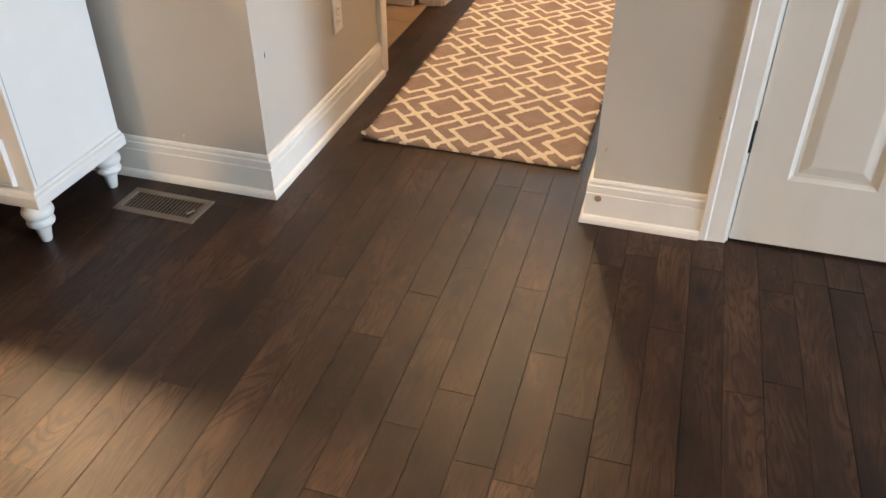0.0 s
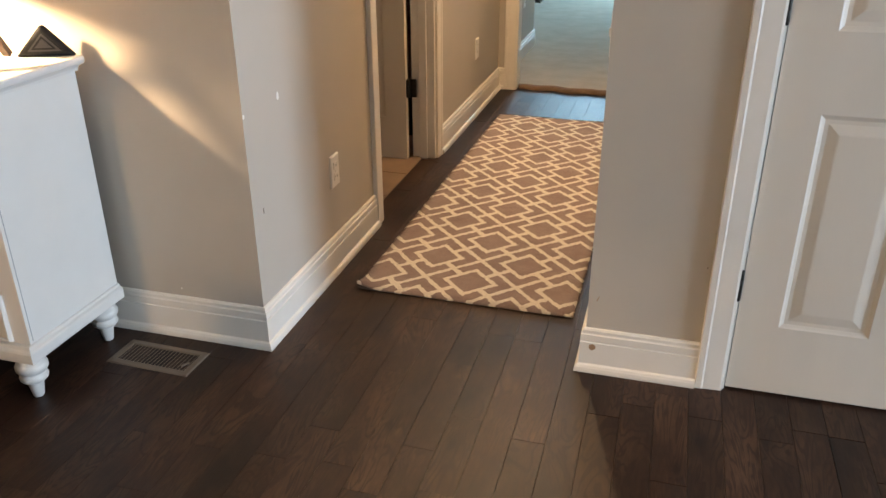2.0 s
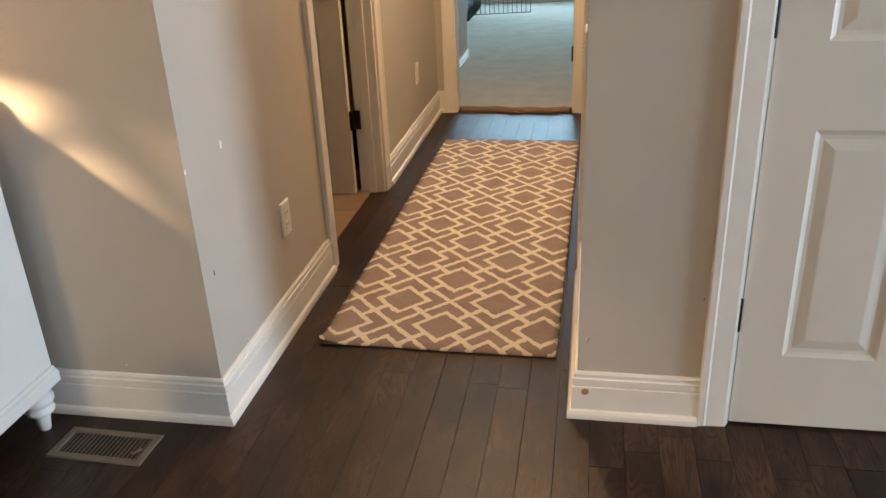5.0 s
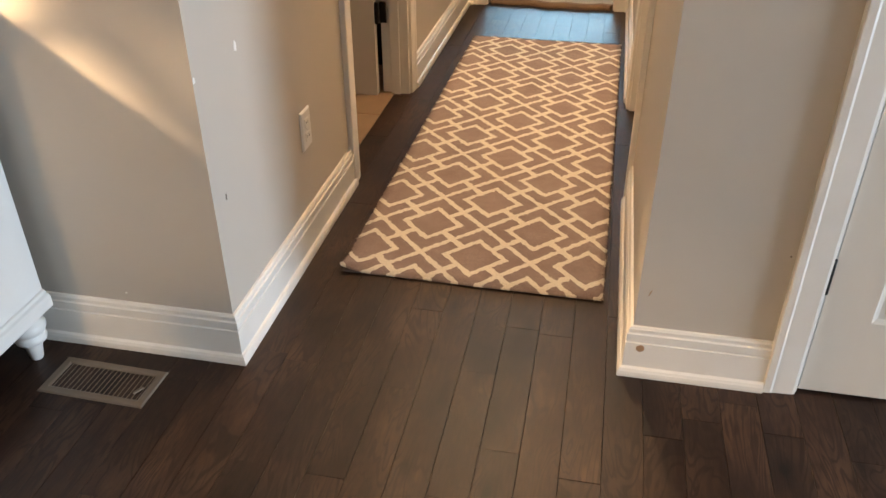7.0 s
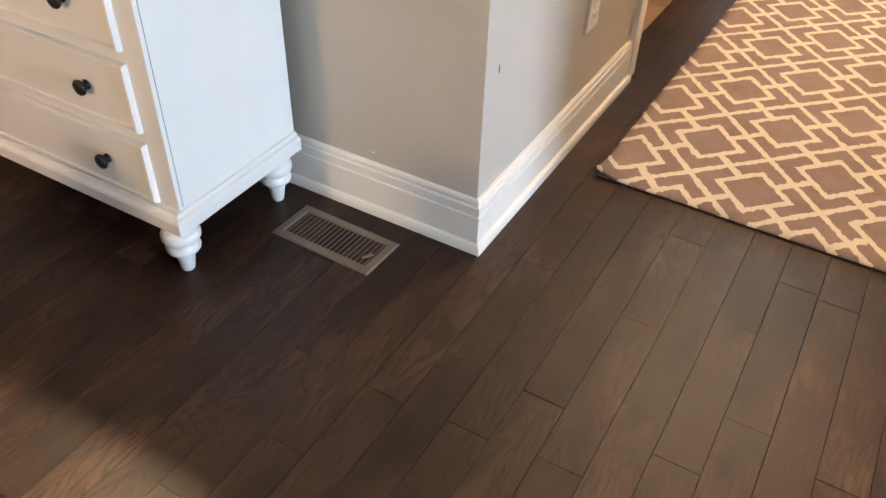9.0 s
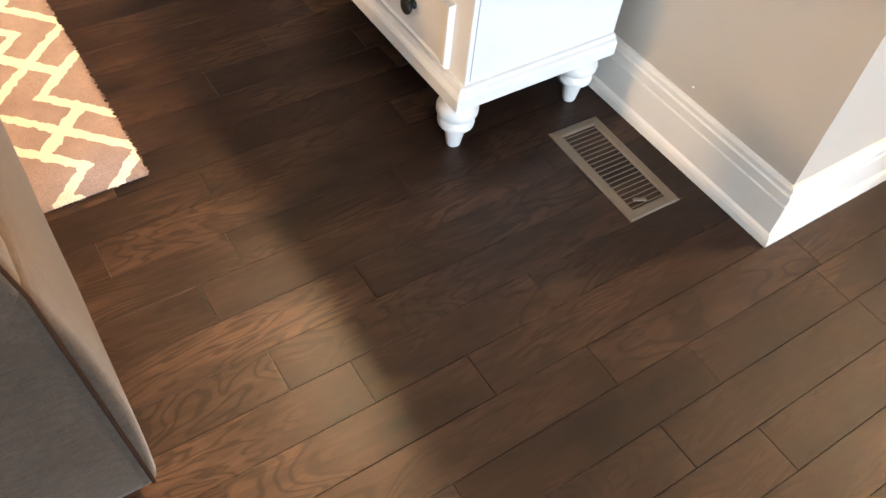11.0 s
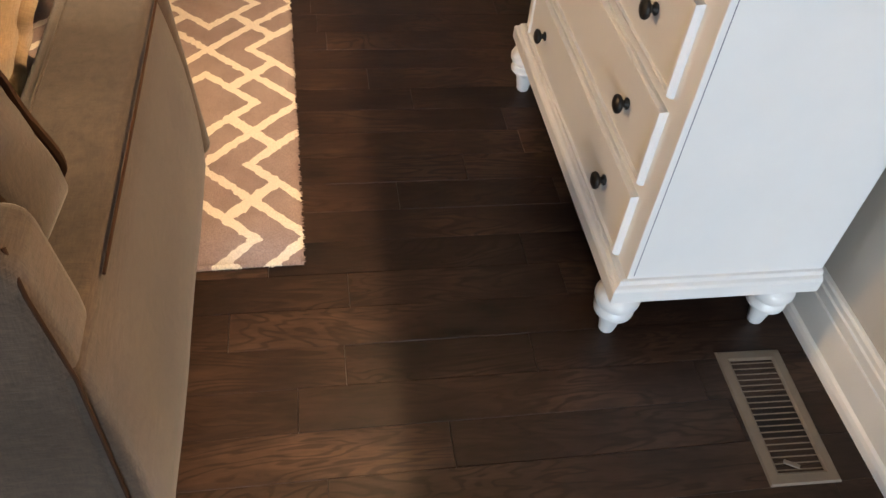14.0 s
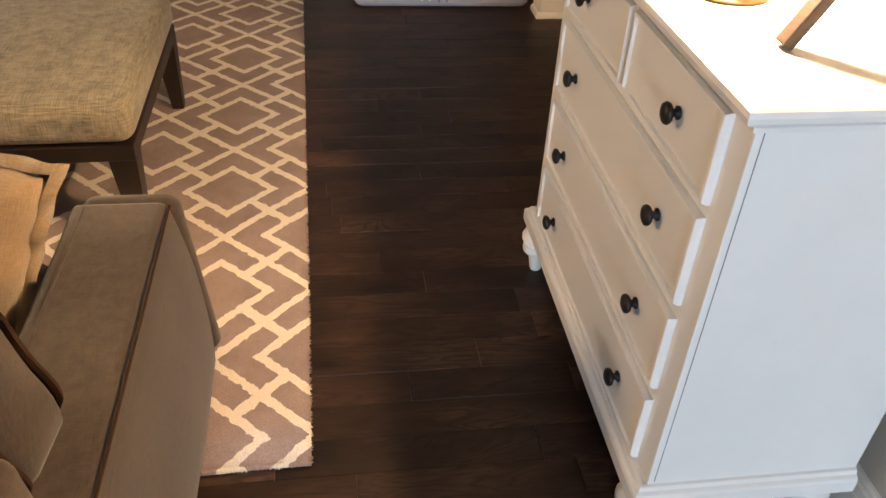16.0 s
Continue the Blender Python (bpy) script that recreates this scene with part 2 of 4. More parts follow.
M_CARPET = surface("beige_carpet", (0.40, 0.36, 0.30), (0.48, 0.43, 0.36), 0.97, 5.0, 330.0, 0.6, spec=0.05, depth=0.006)
M_BROWN = surface("carpet_edge_tape", (0.16, 0.10, 0.06), (0.22, 0.14, 0.085), 0.9, 20.0, 200.0, 0.3)
M_RUG = lattice_rug("taupe_trellis_pile", 0.166, 0.1745, 0.207, 0.312, (0.80, 0.73, 0.62), (0.27, 0.195, 0.172), (0.365, 0.275, 0.243))
M_RUG2 = lattice_rug("taupe_trellis_pile_wide", 0.2287, 0.226, 0.0715, 0.214, (0.74, 0.65, 0.53), (0.26, 0.19, 0.165), (0.355, 0.268, 0.233), 0.066, 0.53)
M_BACK = surface("rug_backing", (0.11, 0.085, 0.07), (0.15, 0.12, 0.1), 0.95, 30.0, 400.0, 0.3)
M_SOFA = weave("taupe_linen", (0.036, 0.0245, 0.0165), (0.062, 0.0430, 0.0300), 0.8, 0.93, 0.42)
M_WELT = surface("dark_welt", (0.022, 0.010, 0.005), (0.032, 0.015, 0.008), 0.95, spec=0.1)
M_PILLOW = weave("tan_velvet", (0.24, 0.160, 0.088), (0.31, 0.215, 0.12), 0.8, 0.9, 0.25)
M_OTTO = weave("slubbed_olive_tweed", (0.235, 0.20, 0.135), (0.30, 0.255, 0.175), 0.42, 0.9, 0.55)
M_DARKWOOD = surface("espresso_wood", (0.010, 0.005, 0.0035), (0.018, 0.009, 0.006), 0.45, 14.0, 120.0, 0.05, stretch=(1, 1, 0.2))
M_BED = surface("grey_print_cloth", (0.26, 0.25, 0.28), (0.34, 0.33, 0.37), 0.95, 18.0, 300.0, 0.3)
M_PRINT1 = surface("lilac_print", (0.52, 0.48, 0.58), (0.60, 0.56, 0.66), 0.95)
M_PRINT2 = surface("violet_print", (0.13, 0.11, 0.22), (0.17, 0.145, 0.27), 0.95)
M_RUSTIC = surface("weathered_wood", (0.035, 0.020, 0.011), (0.075, 0.045, 0.025), 0.75, 25.0, 200.0, 0.4, stretch=(0.3, 0.3, 1))
M_BRASS = surface("aged_brass", (0.55, 0.38, 0.16), (0.65, 0.46, 0.22), 0.3, 14.0, 200.0, 0.03, metal=1.0)
M_SHADE = surface("cream_shade", (0.74, 0.66, 0.52), (0.78, 0.70, 0.56), 0.9, 6.0, 400.0, 0.2)
_n, _l = M_SHADE.node_tree.nodes, M_SHADE.node_tree.links
_t = _n.new("ShaderNodeBsdfTranslucent")
_t.inputs["Color"].default_value = (0.78, 0.66, 0.48, 1)
_m = _n.new("ShaderNodeMixShader")
_m.inputs[0].default_value = 0.55
_l.new(_n["Principled BSDF"].outputs[0], _m.inputs[1])
_l.new(_t.outputs[0], _m.inputs[2])
_l.new(_m.outputs[0], _n["Material Output"].inputs["Surface"])
M_SLATE = surface("slate_grey_plastic", (0.016, 0.018, 0.023), (0.024, 0.026, 0.032), 0.6)
M_MATT = surface("matt_black_plastic", (0.007, 0.007, 0.008), (0.010, 0.010, 0.011), 0.7, 30.0, spec=0.2)
M_REGDARK = surface("dark_register_slat", (0.030, 0.023, 0.017), (0.045, 0.035, 0.026), 0.5, 40.0, 240.0, 0.05, metal=0.3)
M_WIRE = surface("black_wire", (0.01, 0.01, 0.01), (0.016, 0.016, 0.016), 0.4, metal=0.5)
M_CHIP = surface("bare_wood_chip", (0.30, 0.18, 0.10), (0.36, 0.22, 0.13), 0.8, 60.0)
M_SPACKLE = surface("white_filler", (0.75, 0.73, 0.70), (0.80, 0.78, 0.75), 0.9)


def skyglow(name, colour, strength):
    m, ns, ln, b = shader(name, 1.0)
    tc = ns.new("ShaderNodeNewGeometry")
    n = node(ns, "TexNoise", Scale=1.3, Detail=3.0)
    ln.new(tc.outputs["Position"], n.inputs["Vector"])
    r = ramp(ns, [(0.35, tuple(c * 0.7 for c in colour)), (0.65, colour)])
    ln.new(n.outputs["Fac"], r.inputs["Fac"])
    ln.new(r.outputs["Color"], b.inputs["Emission Color"])
    b.inputs["Emission Strength"].default_value = strength
    b.inputs["Base Color"].default_value = (0, 0, 0, 1)
    return m


M_OUTSIDE = skyglow("bright_daylight_backdrop", (0.45, 0.80, 1.0), 8.0)
M_GLASS, _ns, _ln, _b = shader("window_glass", 0.02)
_b.inputs["Transmission Weight"].default_value = 1.0
_b.inputs["IOR"].default_value = 1.45


# mesh helpers
def part(name, bm, material, parent=None, label="", smooth=False):
    """One mesh object from a bmesh, under parent if there is one."""
    me = bpy.data.meshes.new(name)
    bm.to_mesh(me)
    bm.free()
    me.materials.append(material)
    if smooth:
        for p in me.polygons:
            p.use_smooth = True
    ob = new(name, me)
    if parent:
        ob.parent = parent
    if label:
        ob["label"] = label
    return ob


def thing(name, m, label, category, group="", kind=""):
    ob = new(name)
    ob.empty_display_size = 0.05
    ob.matrix_world = m
    return tagged(ob, label, category, group, kind)


def box(x0, x1, y0, y1, z0, z1, r=0.0, seg=2):
    bm = bmesh.new()
    bmesh.ops.create_cube(bm, size=1.0)
    for v in bm.verts:
        v.co = Vector(((x0 + x1) / 2 + v.co.x * (x1 - x0), (y0 + y1) / 2 + v.co.y * (y1 - y0), (z0 + z1) / 2 + v.co.z * (z1 - z0)))
    if r:
        bmesh.ops.bevel(bm, geom=bm.edges[:], offset=r, segments=seg, profile=0.5, affect="EDGES")
    return bm


def join(*bms):
    out = bms[0]
    for b in bms[1:]:
        me = bpy.data.meshes.new("tmp")
        b.to_mesh(me)
        b.free()
        out.from_mesh(me)
        bpy.data.meshes.remove(me)
    return out


def moved(bm, m):
    bmesh.ops.transform(bm, matrix=m, verts=bm.verts[:])
    return bm


def lathe(profile, seg=32):
    """Turned about z from (radius, z) pairs."""
    bm = bmesh.new()
    rings = []
    for r, z in profile:
        if r < 1e-5:
            rings.append([bm.verts.new((0, 0, z))])
        else:
            rings.append([bm.verts.new((r * math.cos(2 * math.pi * k / seg), r * math.sin(2 * math.pi * k / seg), z)) for k in range(seg)])
    for a, b in zip(rings, rings[1:]):
        for k in range(seg):
            j = (k + 1) % seg
            if len(a) == 1 and len(b) > 1:
                bm.faces.new((a[0], b[j], b[k]))
            elif len(b) == 1 and len(a) > 1:
                bm.faces.new((a[k], a[j], b[0]))
            elif len(a) > 1:
                bm.faces.new((a[k], a[j], b[j], b[k]))
    bmesh.ops.recalc_face_normals(bm, faces=bm.faces[:])
    return bm


def sweep(profile, path, closed_ends=True):
    """A profile of (out, z) pairs carried along (x, y) points with mitred corners; out is to the right of the way."""
    bm = bmesh.new()
    pts = [Vector(p) for p in path]
    rows = []
    for k, p in enumerate(pts):
        d0 = (p - pts[k - 1]).normalized() if k else None
        d1 = (pts[k + 1] - p).normalized() if k < len(pts) - 1 else None
        n0 = Vector((d0.y, -d0.x)) if d0 else None
        n1 = Vector((d1.y, -d1.x)) if d1 else None
        if n0 and n1:
            n = n0 + n1
            n = n / n.length_squared * 2
        else:
            n = n0 or n1
        rows.append([bm.verts.new((p.x + n.x * o, p.y + n.y * o, z)) for o, z in profile])
    for a, b in zip(rows, rows[1:]):
        for k in range(len(profile)):
            j = (k + 1) % len(profile)
            bm.faces.new((a[k], a[j], b[j], b[k]))
    if closed_ends:
        bm.faces.new(rows[0][::-1])
        bm.faces.new(rows[-1])
    bmesh.ops.recalc_face_normals(bm, faces=bm.faces[:])
    return bm


def tube(points, r, seg=8):
    """A round bar along a line of points."""
    bm = bmesh.new()
    pts = [Vector(p) for p in points]
    rows = []
    for k, p in enumerate(pts):
        d = (pts[min(k + 1, len(pts) - 1)] - pts[max(k - 1, 0)]).normalized()
        a = d.orthogonal().normalized() if k == 0 else (rows_axis - d * rows_axis.dot(d)).normalized()
        rows_axis = a
        c = d.cross(a)
        rows.append([bm.verts.new(p + r * (a * math.cos(2 * math.pi * j / seg) + c * math.sin(2 * math.pi * j / seg))) for j in range(seg)])
    for a, b in zip(rows, rows[1:]):
        for k in range(seg):
            j = (k + 1) % seg
            bm.faces.new((a[k], a[j], b[j], b[k]))
    bm.faces.new(rows[0][::-1])
    bm.faces.new(rows[-1])
    bmesh.ops.recalc_face_normals(bm, faces=bm.faces[:])
    return bm


def cushion(w, d, h, puff=0.35, seed=1, n=18, wob=0.006, power=0.28):
    """A stuffed pad, w by d by h about its middle: thin at the rim, crowned, gently uneven."""
    bm = bmesh.new()
    grid = {}
    for s in (1, -1):
        for i in range(n + 1):
            for j in range(n + 1):
                u, v = 2 * i / n - 1, 2 * j / n - 1
                edge = (1 - abs(u) ** 2.6) * (1 - abs(v) ** 2.6)
                hh = h / 2 * ((1 - puff) * (1 if edge > 1e-6 else 0) + puff * max(edge, 0)) if edge <= 0 else h / 2 * max(edge, 0) ** power
                if s == -1 and (i in (0, n) or j in (0, n)):
                    grid[s, i, j] = grid[1, i, j]
                    continue
                k = noise.noise(Vector((u * 2.2 + seed, v * 2.2, s * 1.7))) * wob * 2
                pinch = 1 - 0.035 * (u * u * v * v)
                rim = 1 - 0.02 * (1 - abs(u * v))
                grid[s, i, j] = bm.verts.new((u * w / 2 * pinch * rim + k * 0.4, v * d / 2 * pinch * rim + k * 0.4, s * hh + k * (1 if edge > 0.02 else 0)))
    for s in (1, -1):
        for i in range(n):
            for j in range(n):
                f = [grid[s, i, j], grid[s, i + 1, j], grid[s, i + 1, j + 1], grid[s, i, j + 1]]
                bm.faces.new(f if s == 1 else f[::-1])
    bmesh.ops.recalc_face_normals(bm, faces=bm.faces[:])
    return bm


# ---------------- structure ----------------
CEIL = 2.44


def wall(name, boxes):
    return tagged(part(name, join(*[box(*b) for b in boxes]), M_WALL), "greige painted drywall wall", "wall", kind="structure")


wall("wall_north", [(-2.2, -0.024, 0.024, 0.139, 0, CEIL)])
wall("wall_hall_west", [(-0.139, -0.024, 0.139, 1.06, 0, CEIL), (-0.139, -0.024, 1.88, 3.36, 0, CEIL), (-0.139, -0.024, 1.06, 1.88, 2.05, CEIL)])
wall("wall_hall_east", [(0.929, 1.044, 0.283, 1.10, 0, CEIL), (0.929, 1.044, 1.87, 3.36, 0, CEIL), (0.929, 1.044, 1.10, 1.87, 2.05, CEIL)])
wall("wall_pillar", [(0.929, 1.315, 0.168, 0.283, 0, CEIL), (2.10, 8.2, 0.168, 0.283, 0, CEIL), (1.315, 2.10, 0.168, 0.283, 2.05, CEIL)])
wall("wall_hall_end", [(-0.139, 0.085, 3.36, 3.475, 0, CEIL), (0.848, 1.044, 3.36, 3.475, 0, CEIL), (0.085, 0.848, 3.36, 3.475, 2.05, CEIL)])
wall("wall_east", [(8.2, 8.32, -5.0, -2.5, 0, CEIL), (8.2, 8.32, -0.6, 0.283, 0, CEIL), (8.2, 8.32, -2.5, -0.6, 0, 0.4), (8.2, 8.32, -2.5, -0.6, 2.3, CEIL)])
wall("wall_south", [(-4.72, 8.32, -5.12, -5.0, 0, CEIL)])
wall("wall_west", [(-4.72, -4.6, -5.0, 1.2, 0, CEIL)])
wall("wall_stub", [(-3.158, -3.059, 0.040, 1.1, 0, CEIL)])
wall("wall_alcove", [(-4.6, -2.2, 1.1, 1.2, 0, CEIL), (-2.2, -2.1, 0.139, 1.2, 0, CEIL)])
wall("wall_bath", [(-1.8, -1.7, 0.139, 3.2, 0, CEIL), (-1.7, -0.139, 3.1, 3.2, 0, CEIL)])
wall("wall_far_west", [(-0.155, -0.04, 3.475, 4.80, 0, CEIL), (-2.6, -0.155, 4.685, 4.80, 0, CEIL), (-2.7, -2.6, 4.685, 8.5, 0, CEIL)])
wall("wall_far_north", [(-2.7, -0.45, 8.5, 8.62, 0, CEIL), (1.15, 3.1, 8.5, 8.62, 0, CEIL), (-0.45, 1.15, 8.5, 8.62, 0, 0.36), (-0.45, 1.15, 8.5, 8.62, 2.12, CEIL)])
wall("wall_far_east", [(3.0, 3.1, 3.475, 8.5, 0, CEIL), (1.044, 3.1, 3.36, 3.475, 0, CEIL)])
tagged(part("ceiling", join(box(-4.72, 8.32, -5.12, 1.2, CEIL, CEIL + 0.1), box(-1.8, 3.1, 1.2, 8.62, CEIL, CEIL + 0.1), box(-2.7, -1.8, 4.6, 8.62, CEIL, CEIL + 0.1)), M_CEIL), "flat white painted ceiling", "ceiling", kind="structure")

BASE = [(0.0, 0.0), (0.014, 0.0), (0.014, 0.096), (0.0105, 0.098), (0.0105, 0.0995), (0.0130, 0.102), (0.0130, 0.121), (0.0095, 0.1235), (0.0090, 0.126), (0.0095, 0.134), (0.006, 0.139), (0.0, 0.140)]
SHOE = [(0.014, 0.0), (0.025, 0.0), (0.025, 0.007), (0.0235, 0.015), (0.020, 0.022), (0.014, 0.026)]


def skirting(path, label="white painted baseboard with moulded cap along the wall", shoe=True):
    ob = tagged(part("baseboard", sweep(BASE, path), M_TRIM), label, "baseboard", kind="structure")
    if shoe:
        part("shoe_moulding", sweep(SHOE, path), M_TRIM, ob)
    return ob


skirting([(-2.2, 0.024), (-0.024, 0.024), (-0.024, 0.995)])
skirting([(-0.024, 1.955), (-0.024, 3.36), (0.02, 3.36)])
skirting([(0.929, 1.035), (0.929, 0.168), (1.245, 0.168)])
skirting([(0.929, 3.36), (0.929, 1.945)])
skirting([(-3.158, 0.040), (-3.059, 0.040), (-3.059, 1.1)], "white baseboard round the wall end behind the pet bed")
skirting([(-0.04, 3.49), (-0.04, 4.80), (-0.155, 4.80)], "white baseboard in the carpeted far room", False)
skirting([(-0.5, 8.5), (1.2, 8.5)], "white baseboard under the far window", False)

# casing profile: stepped, thicker at the outer edge
CASE = [(0.0, 0.0), (0.0, 0.012), (0.006, 0.014), (0.052, 0.0160), (0.057, 0.0185), (0.072, 0.0185), (0.075, 0.016), (0.075, 0.0)]


def casing(name, y_or_x, lo, hi, axis, out, label):
    """Two legs and a head round an opening lo..hi on the plane y_or_x; out is the side that it stands proud of."""
    ob = thing(name, Matrix.Identity(4), label, "trim", kind="structure")

    def leg(edge, side):
        bm = bmesh.new()
        rows = []
        for z in (0.0, 2.12):
            row = []
            for a, t in CASE:
                s, p = edge + side * a, y_or_x + out * t
                row.append(bm.verts.new((p, s, z) if axis == "x" else (s, p, z)))
            rows.append(row)
        n = len(CASE)
        for k in range(n):
            bm.faces.new((rows[0][k], rows[0][(k + 1) % n], rows[1][(k + 1) % n], rows[1][k]))
        bm.faces.new(rows[0])
        bm.faces.new(rows[1][::-1])
        bmesh.ops.recalc_face_normals(bm, faces=bm.faces[:])
        return bm

    part("side_casing", leg(lo, -1), M_TRIM, ob)
    part("side_casing", leg(hi, 1), M_TRIM, ob)
    a, b = sorted((y_or_x, y_or_x + out * 0.018))
    part("head_casing", box(a, b, lo, hi, 2.045, 2.12, 0.003) if axis == "x" else box(lo, hi, a, b, 2.045, 2.12, 0.003), M_TRIM, ob)
    return ob


casing("door_trim_1", -0.024, 1.06, 1.88, "x", 1, "white stepped casing round the bathroom doorway")
casing("door_trim_2", 0.929, 1.11, 1.87, "x", -1, "white stepped casing round the closed hall door")
casing("door_trim_3", 3.36, 0.095, 0.838, "y", -1, "white stepped casing round the carpeted room's doorway")
casing("door_trim_4", 0.168, 1.32, 2.09, "y", -1, "white stepped casing round the panelled door")


def jamb(name, bms, label):
    ob = thing(name, Matrix.Identity(4), label, "door frame", kind="structure")
    for bm in bms:
        part("jamb_board", bm, M_TRIM, ob)


jamb("door_jamb_1", [box(-0.139, -0.022, 1.06, 1.078, 0, 2.05, 0.002), box(-0.139, -0.022, 1.862, 1.88, 0, 2.05, 0.002), box(-0.139, -0.022, 1.078, 1.862, 2.032, 2.05), box(-0.100, -0.06, 1.850, 1.8615, 0, 2.03, 0.002)], "white painted jamb of the bathroom doorway")
jamb("door_jamb_2", [box(0.927, 1.044, 1.10, 1.118, 0, 2.05, 0.002), box(0.927, 1.044, 1.852, 1.87, 0, 2.05, 0.002), box(0.927, 1.044, 1.118, 1.852, 2.032, 2.05)], "white painted jamb of the closed hall door")
jamb("door_jamb_3", [box(0.085, 0.103, 3.358, 3.475, 0, 2.05, 0.002), box(0.830, 0.848, 3.358, 3.475, 0, 2.05, 0.002), box(0.103, 0.830, 3.358, 3.475, 2.032, 2.05)], "white painted jamb of the carpeted room's doorway")
jamb("door_jamb_4", [box(1.315, 1.326, 0.166, 0.283, 0, 2.05, 0.001), box(2.089, 2.10, 0.166, 0.283, 0, 2.05, 0.001), box(1.326, 2.089, 0.21, 0.283, 2.04, 2.05)], "white painted jamb of the panelled door")


def hinge(parent, m, height=0.089):
    """A black butt hinge: knuckle with ball ends and two thin leaves."""
    k = part("hinge", moved(lathe([(0, -height / 2 - 0.003), (0.004, -height / 2 - 0.002), (0.0062, -height / 2), (0.0062, -height / 6), (0.0057, -height / 6 + 0.001), (0.0062, -height / 6 + 0.002), (0.0062, height / 6), (0.0057, height / 6 + 0.001), (0.0062, height / 6 + 0.002), (0.0062, height / 2), (0.004, height / 2 + 0.002), (0, height / 2 + 0.003)], 14), m), M_BLACK, parent, "oil-rubbed bronze hinge", True)
    return k


def six_panel(name, m, w, label, hinges=()):
    """A moulded six-panel door leaf in x 0..w, front at y = 0 facing -y, thickness 0.035."""
    door = thing(name, m, label, "door", kind="structure")
    h, t = 2.03, 0.035
    cols = [(0.108, w / 2 - 0.048), (w / 2 + 0.048, w - 0.108)]
    rows = [(0.216, 0.805), (1.000, 1.60), (1.70, 1.90)]
    bms = [box(0, w, 0.012, t, 0.008, h)]
    xs = [0, cols[0][0], cols[0][1], cols[1][0], cols[1][1], w]
    for a, b in ((xs[0], xs[1]), (xs[2], xs[3]), (xs[4], xs[5])):
        bms.append(box(a, b, 0, 0.012, 0.008, h))
    zs = [0.008, rows[0][0], rows[0][1], rows[1][0], rows[1][1], rows[2][0], rows[2][1], h]
    for (a, b) in cols:
        for k in (0, 2, 4, 6):
            bms.append(box(a, b, 0, 0.012, zs[k], zs[k + 1]))
    part("door_frame", join(*bms), M_DOOR, door)
    for a, b in cols:
        for c, d in rows:
            bm = bmesh.new()
            loops = []
            for ins, y in ((0.0, 0.0), (0.005, 0.003), (0.012, 0.0062), (0.022, 0.0068), (0.046, 0.0022), (0.050, 0.0018)):
                loops.append([bm.verts.new(p) for p in ((a + ins, y, c + ins), (b - ins, y, c + ins), (b - ins, y, d - ins), (a + ins, y, d - ins))])
            for l0, l1 in zip(loops, loops[1:]):
                for k in range(4):
                    bm.faces.new((l0[k], l0[(k + 1) % 4], l1[(k + 1) % 4], l1[k]))
            bm.faces.new(loops[-1])
            part("panel", bm, M_DOOR, door)
    for z in hinges:
        hinge(door, pose(-0.006, -0.003, z))
    return door


six_panel("door_1", pose(1.329, 0.170, 0), 0.757, "white moulded six-panel door, closed, with black hinges", (0.330, 1.055, 1.80))
leaf = six_panel("door_2", pose(-0.912, 1.812, 0, 0, 0, -0.6), 0.76, "white panelled bathroom door standing open at the jamb")
part("hinge_leaf", box(0.7605, 0.777, 0.004, 0.034, 0.318, 0.408, 0.004), M_BLACK, leaf, "black hinge leaf")
part("hinge_leaf", box(0.776, 0.806, 0.030, 0.0365, 0.318, 0.408, 0.003), M_BLACK, leaf, "black hinge leaf")
six_panel("door_3", pose(0.985, 1.855, 0, 0, 0, -90), 0.735, "white panelled hall door, closed and set back")
leaf = six_panel("door_4", pose(0.86, 3.49, 0, 0, 0, 80), 0.72, "white panelled door standing wide open into the carpeted room")
part("hinge_leaf", box(-0.012, 0.012, -0.03, -0.004, 0.31, 0.40, 0.003), M_BLACK, leaf, "black hinge leaf")
tagged(part("strike_leaf", box(0.818, 0.831, 3.372, 3.40, 0.318, 0.408, 0.003), M_BLACK), "black hinge leaf on the doorway's jamb", "hinge")


def window(name, m, w, h, label):
    """A double-hung sash window in x -w/2..w/2, z 0..h, facing -y."""
    win = thing(name, m, label, "window", kind="structure")
    f = part("window_frame", join(box(-w / 2, -w / 2 + 0.05, 0.01, 0.09, 0, h), box(w / 2 - 0.05, w / 2, 0.01, 0.09, 0, h), box(-w / 2 + 0.05, w / 2 - 0.05, 0.01, 0.09, 0, 0.05), box(-w / 2 + 0.05, w / 2 - 0.05, 0.01, 0.09, h - 0.05, h), box(-w / 2 + 0.05, w / 2 - 0.05, 0.03, 0.07, h / 2 - 0.02, h / 2 + 0.02)), M_TRIM, win)
    part("window_sill", box(-w / 2 - 0.07, w / 2 + 0.07, -0.06, 0.009, -0.03, 0.0, 0.004), M_TRIM, win)
    for z0, z1 in ((0.05, h / 2 - 0.02), (h / 2 + 0.02, h - 0.05)):
        p = part("pane", box(-w / 2 + 0.05, w / 2 - 0.05, 0.048, 0.052, z0, z1), M_GLASS, win)
        p.visible_shadow = False
    return win


window("window_1", pose(0.35, 8.5, 0.36), 1.6, 1.76, "white-framed sash window full of daylight")
window("window_2", pose(8.2, -1.55, 0.4, 0, 0, -90), 1.9, 1.9, "wide white-framed window in the living room")
tagged(part("backdrop", box(-3.5, 4.5, 10.5, 10.52, -1.0, 4.5), M_OUTSIDE), "pale blue daylight outside the far window", "backdrop", kind="structure")

